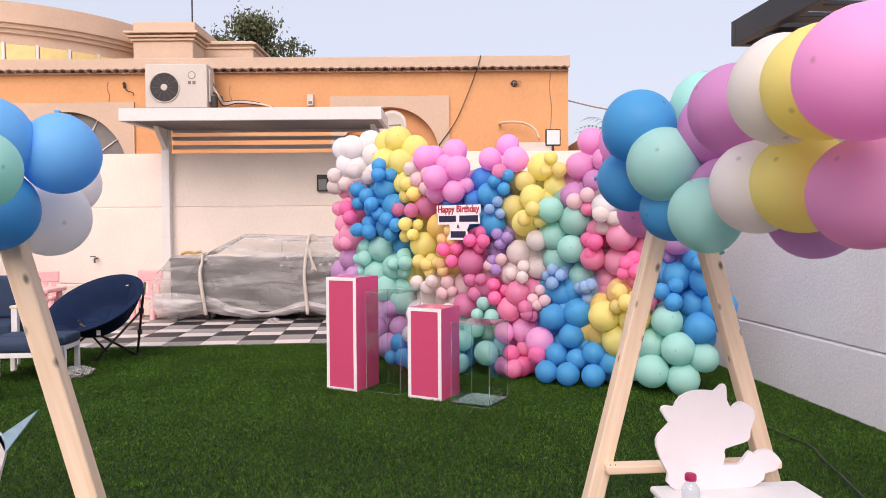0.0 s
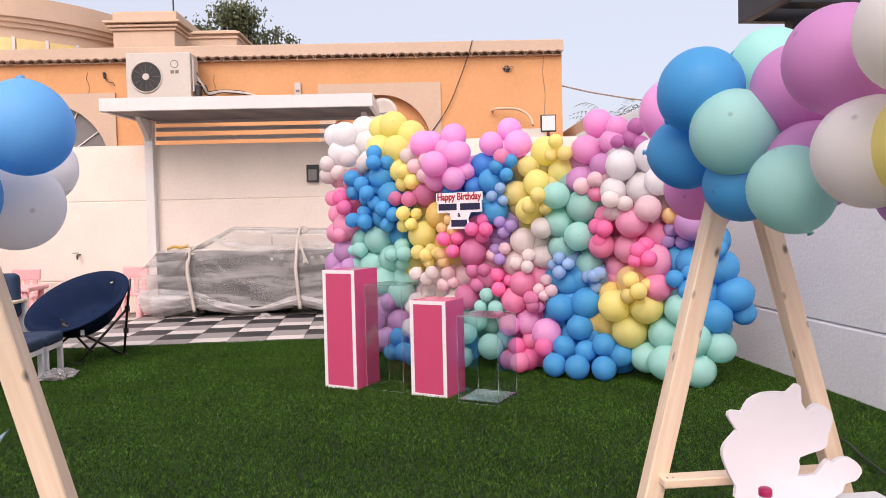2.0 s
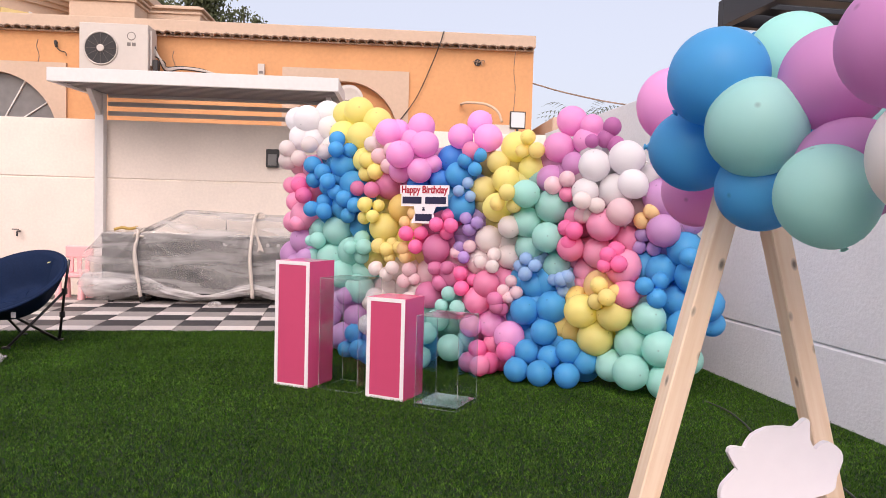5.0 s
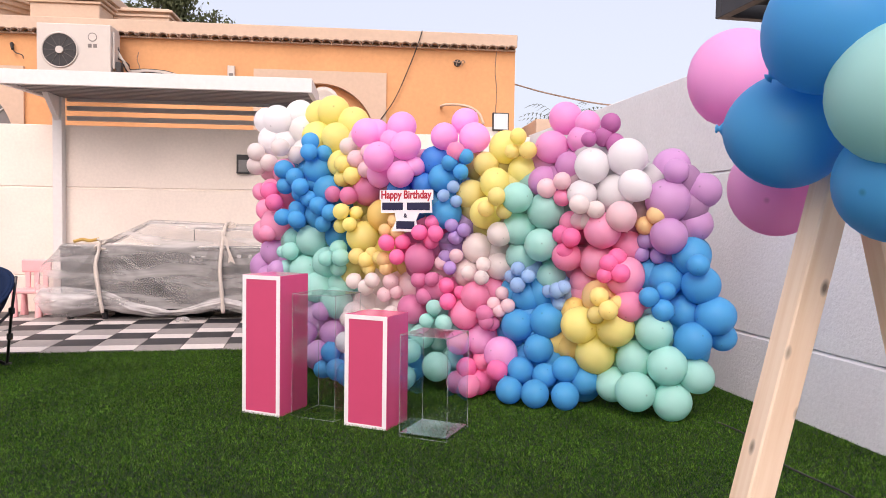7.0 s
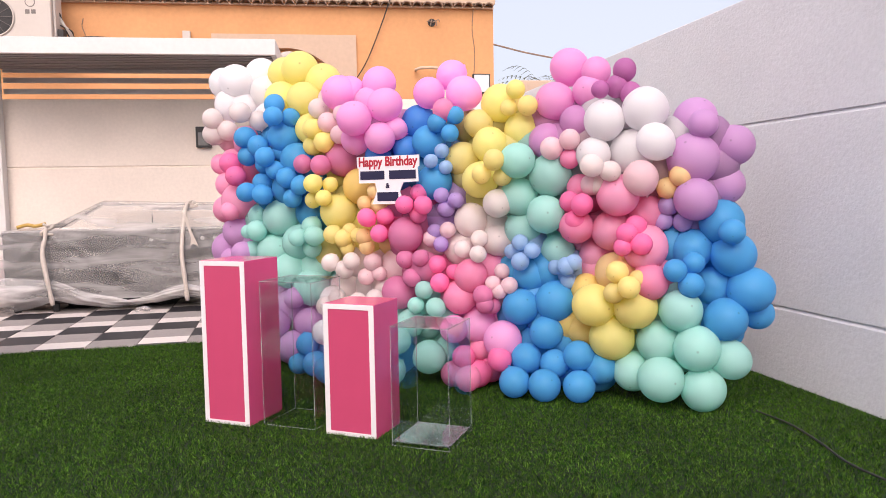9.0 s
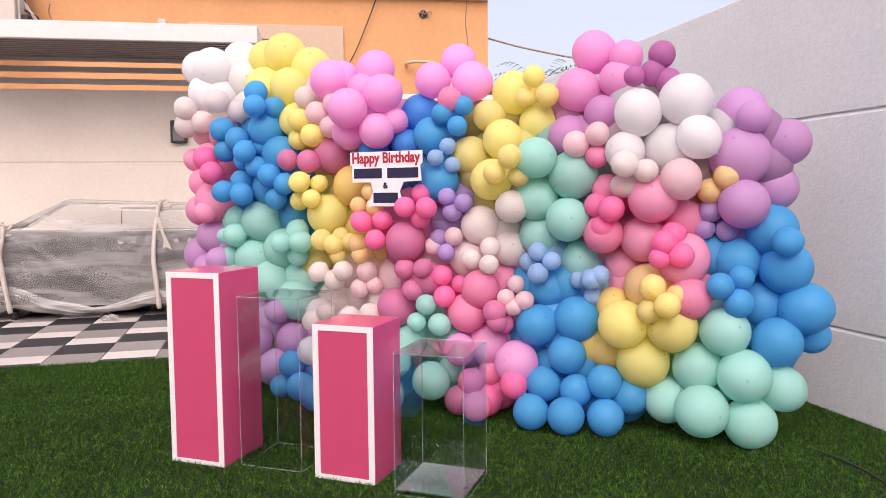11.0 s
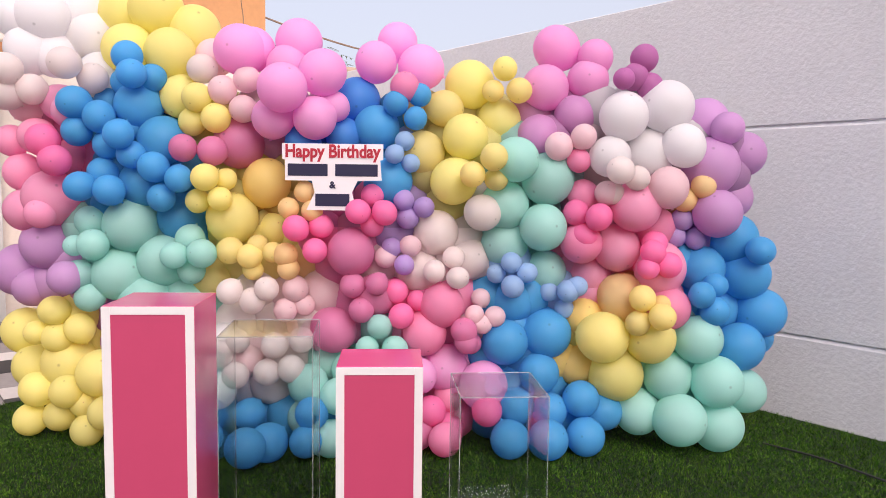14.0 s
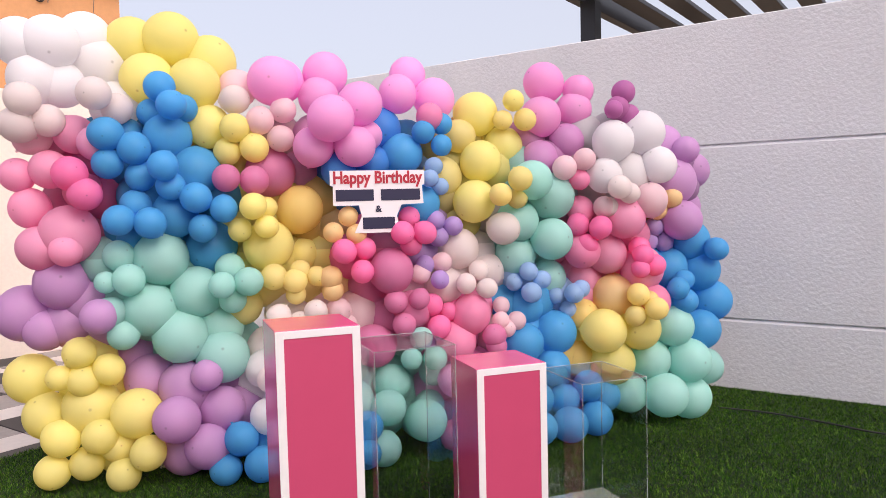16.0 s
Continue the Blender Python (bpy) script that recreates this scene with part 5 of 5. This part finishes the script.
def ridge_tile():
    bm = bmesh.new()
    pts = [(0.062 * math.cos(a), 0.05 * math.sin(a)) for a in [math.pi * k / 6 for k in range(7)]] + [(0.048 * math.cos(a), 0.036 * math.sin(a)) for a in [math.pi - math.pi * k / 6 for k in range(7)]]
    return prism(pts, 0.2)


tile_mesh = finish("roof_tile", ridge_tile(), CLAY, False)
for i in range(72):
    t = new("roof_tile", tile_mesh)
    t.parent = house
    t.matrix_basis = pose(3.62 - i * 0.142, -0.14 + 0.012 * math.sin(i * 2.1), 3.695, 0, 4 * math.sin(i * 1.7), 3 * math.sin(i * 3.3))

part("crack", tube(curve_points([(3.42, -0.004, 3.7), (3.40, -0.004, 3.4), (3.43, -0.004, 3.1), (3.41, -0.004, 2.7)], 5), 0.006, 5), CLAY, house, "thin wall crack", True)
# Dark plug on the wall face; the hole's inner shade is put into its colour
part("vent_hole", lathe([(0.055, 0), (0.05, 0.02), (0.03, 0.02)], 12), DARK, house, "dark plug for the shade inside a broken vent hole", m=pose(2.835, 0, 3.49, 90, 0, 0))
for k in range(5):
    part("torn_wire", tube(curve_points([(2.835, -0.01, 3.49), (2.80 + 0.03 * k, -0.05, 3.50 + 0.02 * math.sin(k * 2)), (2.76 + 0.045 * k, -0.06, 3.46 + 0.03 * math.cos(k * 3))], 4), 0.007, 5), CLAY, house, smooth=True)

for x, z in ((-3.68, 3.44), (-1.72, 3.36)):
    part("crack", tube(curve_points([(x, -0.004, z + 0.12), (x - 0.02, -0.004, z + 0.02), (x + 0.015, -0.004, z - 0.1), (x, -0.004, z - 0.22)], 5), 0.006, 5), CLAY, house, "thin wall crack", True)
stub = thing("wire_stub", "broken black cable stub hanging from the orange wall", "cable", HOUSE @ pose(-3.42, 0, 3.5))
part("sleeve", tube(curve_points([(0, 0.02, 0.02), (0.01, -0.05, 0.03), (0.03, -0.06, -0.05)], 5), 0.022, 8), DARK, stub, smooth=True)
part("loose_wire", tube(curve_points([(0.03, -0.06, -0.05), (0.08, -0.07, -0.1), (0.15, -0.05, -0.12), (0.17, -0.06, -0.17)], 5), 0.007, 6), DARK, stub, smooth=True)

ac = thing("air_conditioner", "off-white outdoor air-conditioner unit on wall brackets", "air conditioner", HOUSE @ pose(-2.888, -0.5, 3.055))
part("casing", box(0, 0, 0, 0.954, 0.34, 0.672, 0.012), AC_WHITE, ac)
part("fan_ring", lathe([(0.235, 0), (0.24, 0.012), (0.222, 0.016), (0.218, 0.0)], 36), AC_WHITE, ac, smooth=True, m=pose(0.298, 0, 0.316, 90, 0, 0))
# No recess is cut: the fan opening's shade is put into a dark disc
part("fan_shade_disc", lathe([(0.218, 0.0), (0.218, 0.003)], 36), DARK, ac, "flat dark disc for the fan opening's shade", m=pose(0.298, 0, 0.316, 90, 0, 0))
part("fan_hub", lathe([(0.05, 0), (0.05, 0.022), (0.04, 0.026)], 20), AC_WHITE, ac, m=pose(0.298, 0, 0.316, 90, 0, 0))
for k in range(12):
    a = radians(30 * k)
    part("guard_spoke", tube([(0.298 + 0.045 * math.cos(a), -0.016, 0.316 + 0.045 * math.sin(a)), (0.298 + 0.22 * math.cos(a), -0.016, 0.316 + 0.22 * math.sin(a))], 0.0022, 5), LOGO_AND_GAP_SHADE, ac)
for r in (0.09, 0.13, 0.17, 0.2):
    part("guard_ring", tube([(0.298 + r * math.cos(a), -0.016, 0.316 + r * math.sin(a)) for a in [2 * math.pi * k / 32 for k in range(33)]], 0.0016, 4, ends=False), DARK, ac)
part("emblem", lathe([(0.06, 0), (0.06, 0.003)], 28), LOGO_AND_GAP_SHADE, ac, "round grey emblem", m=pose(0.72, 0, 0.5, 90, 0, 0))
part("emblem", lathe([(0.048, 0), (0.048, 0.005)], 28), AC_WHITE, ac, m=pose(0.72, 0, 0.5, 90, 0, 0))
for x0, x1 in ((0.66, 0.71), (0.73, 0.78)):
    part("emblem_bar", box(x0, -0.003, 0.36, x1, 0.0, 0.41), LOGO_AND_GAP_SHADE, ac, "grey printed bar")
part("service_cover", box(0.955, 0.06, 0.1, 0.985, 0.28, 0.6, 0.008), AC_WHITE, ac)
part("valve", box(0.985, 0.09, 0.02, 1.06, 0.2, 0.2, 0.01), DARK, ac)
for x in (0.1, 0.8):
    part("bracket", box(x, -0.02, -0.04, x + 0.04, 0.5, 0.0, 0.003), STEEL, ac)
for k, mat in ((0, DARK), (1, AC_WHITE), (2, AC_WHITE), (3, DARK)):
    part("hose", tube(curve_points([(0.98, 0.2, 0.42 - 0.05 * k), (1.05 + 0.02 * k, 0.22, 0.2), (1.12, 0.3, 0.08 + 0.02 * k), (1.3, 0.42, 0.14 + 0.012 * k), (1.6, 0.46, 0.12 + 0.012 * k), (1.86, 0.47, 0.08 - 0.01 * k), (2.0, 0.47, -0.06)], 6), 0.011 if mat is DARK else 0.016, 6), mat, ac, "looping hose", True)

jbox = thing("junction_box", "small white junction box on the orange wall", "junction box", HOUSE @ pose(-0.43, 0, 3.24))
part("body", box(-0.05, -0.06, -0.09, 0.05, 0, 0.09, 0.008), AC_WHITE, jbox)
part("lid_mark", box(-0.03, -0.063, -0.06, 0.03, -0.0605, -0.02), LOGO_AND_GAP_SHADE, jbox)

dish_thing = thing("satellite_dish", "white satellite dish with a faded printed bar", "satellite dish", HOUSE @ pose(0.89, -0.38, 2.76, 0, 0, -18))
part("reflector", lathe([(0.001, 0.05), (0.12, 0.036), (0.2, 0.015), (0.25, -0.01), (0.255, -0.016), (0.2, 0.008), (0.12, 0.028), (0.001, 0.042)], 36), AC_WHITE, dish_thing, smooth=True, m=pose(0, 0, 0, 96, 0, 180))
part("print_bar", box(-0.03, -0.038, -0.0, 0.17, -0.034, 0.025), LOGO_AND_GAP_SHADE, dish_thing)
part("mast", tube([(0, 0.06, 0), (0, 0.22, -0.1), (0, 0.34, -0.1)], 0.02), STEEL, dish_thing, smooth=True)

pipe = tagged(part("drain_pipe", tube(curve_points([(2.60, -0.02, 2.83), (2.60, -0.12, 2.835), (2.7, -0.16, 2.85), (2.95, -0.2, 2.83), (3.12, -0.3, 2.72), (3.18, -0.4, 2.55)], 6), 0.02), BEIGE, None, "", True, HOUSE), "pale curved pipe coming out of the orange wall", "pipe")
wire = tagged(part("wall_cable", tube(curve_points([(2.30, -0.09, 3.92), (2.24, -0.1, 3.72), (2.12, -0.06, 3.4), (1.9, -0.06, 2.9), (1.62, -0.06, 2.5)], 6), 0.008, 6), DARK, None, "", True, HOUSE), "black cable hanging down the facade", "cable")
line = tagged(part("service_line", tube(curve_points([(3.70, 0.1, 3.23), (4.3, 0, 3.07), (5.2, -0.2, 2.9), (6.6, -0.6, 2.8)], 6), 0.012, 6), CLAY, None, "", True, HOUSE), "twisted service line leaving the house corner", "cable")

flood = thing("flood_lamp", "white floodlight on a short pole above the wall", "floodlight", BACK @ pose(3.23, 0.1, 2.24))
part("pole", tube([(0, 0, -0.0), (0, 0, 0.1)], 0.018), STEEL, flood, smooth=True)
part("housing", box(-0.105, -0.03, 0.08, 0.105, 0.03, 0.31, 0.008), DARK, flood)
part("lens", box(-0.09, -0.034, 0.095, 0.09, -0.0305, 0.295), LENS, flood, "pale glass front")

annex = tagged(part("annex", box(3.9, 1.0, -0.02, 8.5, 4.0, 2.62, 0.02), BEIGE, None, "", False, BACK), "low beige outbuilding behind the wall", "house")
vent = thing("roof_vent", "white fan box on the wall behind the balloons", "vent", BACK @ pose(2.9, 0.1, 2.24))
part("body", box(-0.32, 0, 0, 0.3, 0.25, 0.13, 0.01), AC_WHITE, vent)

palm = thing("palm", "palm crown with thin drooping fronds behind the wall", "palm", BACK @ pose(4.9, 3.2, 0))
part("trunk", tube([(0, 0, 0), (0.03, 0, 1.6), (0, 0, 2.75)], [0.16, 0.13, 0.11], 10), BARK, palm, smooth=True)
rnd = random.Random(5)
for k in range(16):
    a, up = 2 * math.pi * k / 16 + rnd.uniform(-0.2, 0.2), rnd.uniform(0.2, 0.55)
    bm = bmesh.new()
    prev = None
    for i in range(12):
        f = i / 11
        c = Vector((math.cos(a) * f * 0.75, math.sin(a) * f * 0.75, 2.75 + up * math.sin(f * 2.2) * 0.8))
        for s in (-1, 1):
            d = Vector((-math.sin(a) * s, math.cos(a) * s, -0.35)) * (0.18 * math.sin(0.4 + 2.5 * f))
            e = Vector((math.cos(a), math.sin(a), 0)) * 0.012
            bm.faces.new([bm.verts.new(c - e), bm.verts.new(c + e), bm.verts.new(c + d + e * 4)])
    part("frond", bm, LEAF, palm)

# ---- far villa and trees ----
villa = thing("far_villa", "beige villa with a round tower behind the neighbour's roof", "house", BACK)
part("tower", lathe([(4.1, 0), (4.1, 5.5), (4.16, 5.52), (4.16, 5.6), (4.22, 5.62), (4.22, 5.7), (4.28, 5.72), (4.28, 5.84), (4.1, 5.86), (4.1, 6.22), (3.9, 6.24)], 96), BEIGE, villa, "round beige tower", False, m=pose(-9.6, 9.6, 0))
for k in range(9):
    a = radians(-88 + k * 9)
    w = part("window", box(-0.28, -0.03, 0, 0.28, 0.03, 0.42, 0.01), LIT_YELLOW_GLASS, villa, "amber lit-looking window", m=pose(-9.6 + 4.11 * math.cos(a), 9.6 + 4.11 * math.sin(a), 4.86, 0, 0, math.degrees(a) + 90))
    part("frame", box(0.28, -0.035, -0.03, 0.34, 0.035, 0.45), WHITE_METAL, w)
part("block", box(-5.55, 7.0, 0, -4.1, 9.0, 6.05, 0.02), BEIGE, villa, "beige roof block")
part("block", box(-5.3, 6.4, 0, -3.95, 7.2, 5.45, 0.02), BEIGE, villa, "beige roof block")
for i, (o, z) in enumerate(((0.05, 5.45), (0.1, 5.52), (0.16, 5.6))):
    part("cornice", box(-5.3 - o, 6.4 - o, z, -3.95 + o, 7.2, z + 0.05, 0.008), BEIGE, villa)
part("block", box(-4.1, 7.6, 0, -2.9, 9.2, 5.75, 0.02), BEIGE, villa, "beige roof block")
for i, (o, z) in enumerate(((0.04, 5.55), (0.09, 5.65))):
    part("cornice", box(-4.1, 7.6 - o, z, -2.9 + o, 9.2, z + 0.05, 0.008), BEIGE, villa)
part("mast", tube([(-4.5, 8, 6.0), (-4.5, 8, 7.2)], 0.02), STEEL, villa)


def tree(label, m, height, spread, leaves, seed):
    ob = thing("tree", label, "tree", m, "far trees")
    rnd = random.Random(seed)
    part("trunk", tube([(0, 0, 0), (0.1, 0, height * 0.35), (0, 0.1, height * 0.6)], [0.22, 0.16, 0.1], 10), BARK, ob, smooth=True)
    tips = []
    for k in range(9):
        a = 2 * math.pi * k / 9 + rnd.uniform(-0.3, 0.3)
        tip = Vector((math.cos(a) * spread * rnd.uniform(0.3, 0.85), math.sin(a) * spread * rnd.uniform(0.3, 0.85), height * rnd.uniform(0.72, 1.0)))
        part("limb", tube([(0, 0.05, height * 0.5), tip * 0.55 + Vector((0, 0, height * 0.3)), tip], [0.08, 0.05, 0.02], 6), BARK, ob, smooth=True)
        tips.append(tip)
    bm = bmesh.new()
    for i in range(leaves):
        t = rnd.choice(tips)
        d = Vector((rnd.gauss(0, 1), rnd.gauss(0, 1), rnd.gauss(0, 0.75))) * spread * 0.22
        p = t + d
        q = Euler((rnd.uniform(0, 6), rnd.uniform(0, 6), rnd.uniform(0, 6))).to_matrix()
        s = rnd.uniform(0.035, 0.075)
        bm.faces.new([bm.verts.new(p + q @ Vector(v)) for v in ((-s, 0, 0), (0, -s * 0.5, 0), (s, 0, 0), (0, s * 0.5, 0))])
    part("crown", bm, LEAF, ob, "dusty green crown")


tree("dusty green tree behind the villa", BACK @ pose(-4.3, 12, 0), 7.3, 1.1, 9000, 3)
tree("thin small tree behind the villa", BACK @ pose(-2.9, 12.5, 0), 7.1, 0.55, 1100, 4)
tree("distant tree top above the parapet", BACK @ pose(-1.2, 13, 0), 6.5, 0.45, 1100, 6)

# ---- black pergola beyond the side wall ----
pergola = thing("pergola", "black aluminium pergola roof beyond the side wall", "pergola", pose(0, 0, 0))
for x, y in ((2.70, 5.08), (5.3, 5.08), (5.3, 0.4), (2.70, 0.4)):
    part("post", box(x, y, -0.02, x + 0.12, y + 0.12, 2.72, 0.004), BLACK_BEAM, pergola)
for b in ((2.34, 5.2, 5.5, 5.28), (2.34, 0.3, 5.5, 0.38), (2.34, 0.38, 2.42, 5.2), (5.42, 0.38, 5.5, 5.2)):
    part("edge_beam", box(b[0], b[1], 2.72, b[2], b[3], 2.93, 0.004), BLACK_BEAM, pergola)
for k in range(16):
    part("louvre", box(2.425, 0.45 + k * 0.3, 2.8, 5.415, 0.62 + k * 0.3, 2.84, 0.004, segs=1), BLACK_BEAM, pergola)


# ---- turf and pavers ----
def blades(count, x0, x1, y0, y1, tall, wide, seed):
    """Loose bent blades as one mesh."""
    g = np.random.default_rng(seed)
    x, y = g.uniform(x0, x1, count), g.uniform(y0, y1, count)
    a = g.uniform(0, 2 * np.pi, count)
    h, w = tall * g.uniform(0.5, 1.15, count), wide * g.uniform(0.7, 1.3, count)
    # the pile lies over in tufts: neighbours lean the same way
    swirl = 2.2 * np.sin(x * 41 + 3 * np.sin(y * 23)) + 2.2 * np.sin(y * 47 + 3 * np.sin(x * 29)) + 0.8 * np.sin(x * 2.1 - y * 1.7)
    b, lean = swirl + g.normal(0, 1.1, count), np.abs(g.normal(0.75, 0.4, count))
    co = np.zeros((count, 3, 3))
    co[:, 0, 0], co[:, 0, 1] = x - w * np.cos(a), y - w * np.sin(a)
    co[:, 1, 0], co[:, 1, 1] = x + w * np.cos(a), y + w * np.sin(a)
    co[:, 2, 0], co[:, 2, 1] = x + np.cos(b) * lean * h, y + np.sin(b) * lean * h
    co[:, 2, 2] = h
    me = bpy.data.meshes.new("grass")
    me.vertices.add(count * 3)
    me.vertices.foreach_set("co", co.ravel())
    me.loops.add(count * 3)
    me.loops.foreach_set("vertex_index", np.arange(count * 3, dtype=np.int32))
    me.polygons.add(count)
    me.polygons.foreach_set("loop_start", np.arange(0, count * 3, 3, dtype=np.int32))
    me.update(calc_edges=True)
    me.materials.append(TURF)
    return tagged(new("grass", me), "dense green artificial grass pile", "grass", "", "stuff")


blades(1050000, -3.9, 2.11, 1.9, 6.64, 0.022, 0.0018, 11)
blades(110000, -7, -3.9, 2.5, 6.63, 0.024, 0.0035, 12)
blades(240000, -3.0, 2.11, -1.5, 1.9, 0.024, 0.0026, 13)

PAVERS = {}
for mat, long in ((TILE_DARK, 0.37), (TILE_WHITE, 0.25), (TILE_GREY, 0.37)):
    bm = box(0.003, 0.003, -0.015, 0.367, long - 0.003, 0.002, 0.002, segs=1)
    PAVERS[mat.name] = finish("paver", bm, mat, False)
patio = bpy.data.objects["patio"]
for col in range(-11, 13):
    x = -2.55 + col * 0.372
    if x < -6.6 or x > 1.75:
        continue
    y = 7.37 - (0.37 if col % 2 else 0.0) - 0.99
    while y < 9.6:
        for mat, long in ((TILE_DARK, 0.37), (TILE_WHITE, 0.25), (TILE_GREY, 0.37)):
            if 6.30 < y < 9.3:
                t = new("paver", PAVERS[mat.name])
                t.parent = patio
                t.matrix_basis = pose(x, y, 0)
            y += long
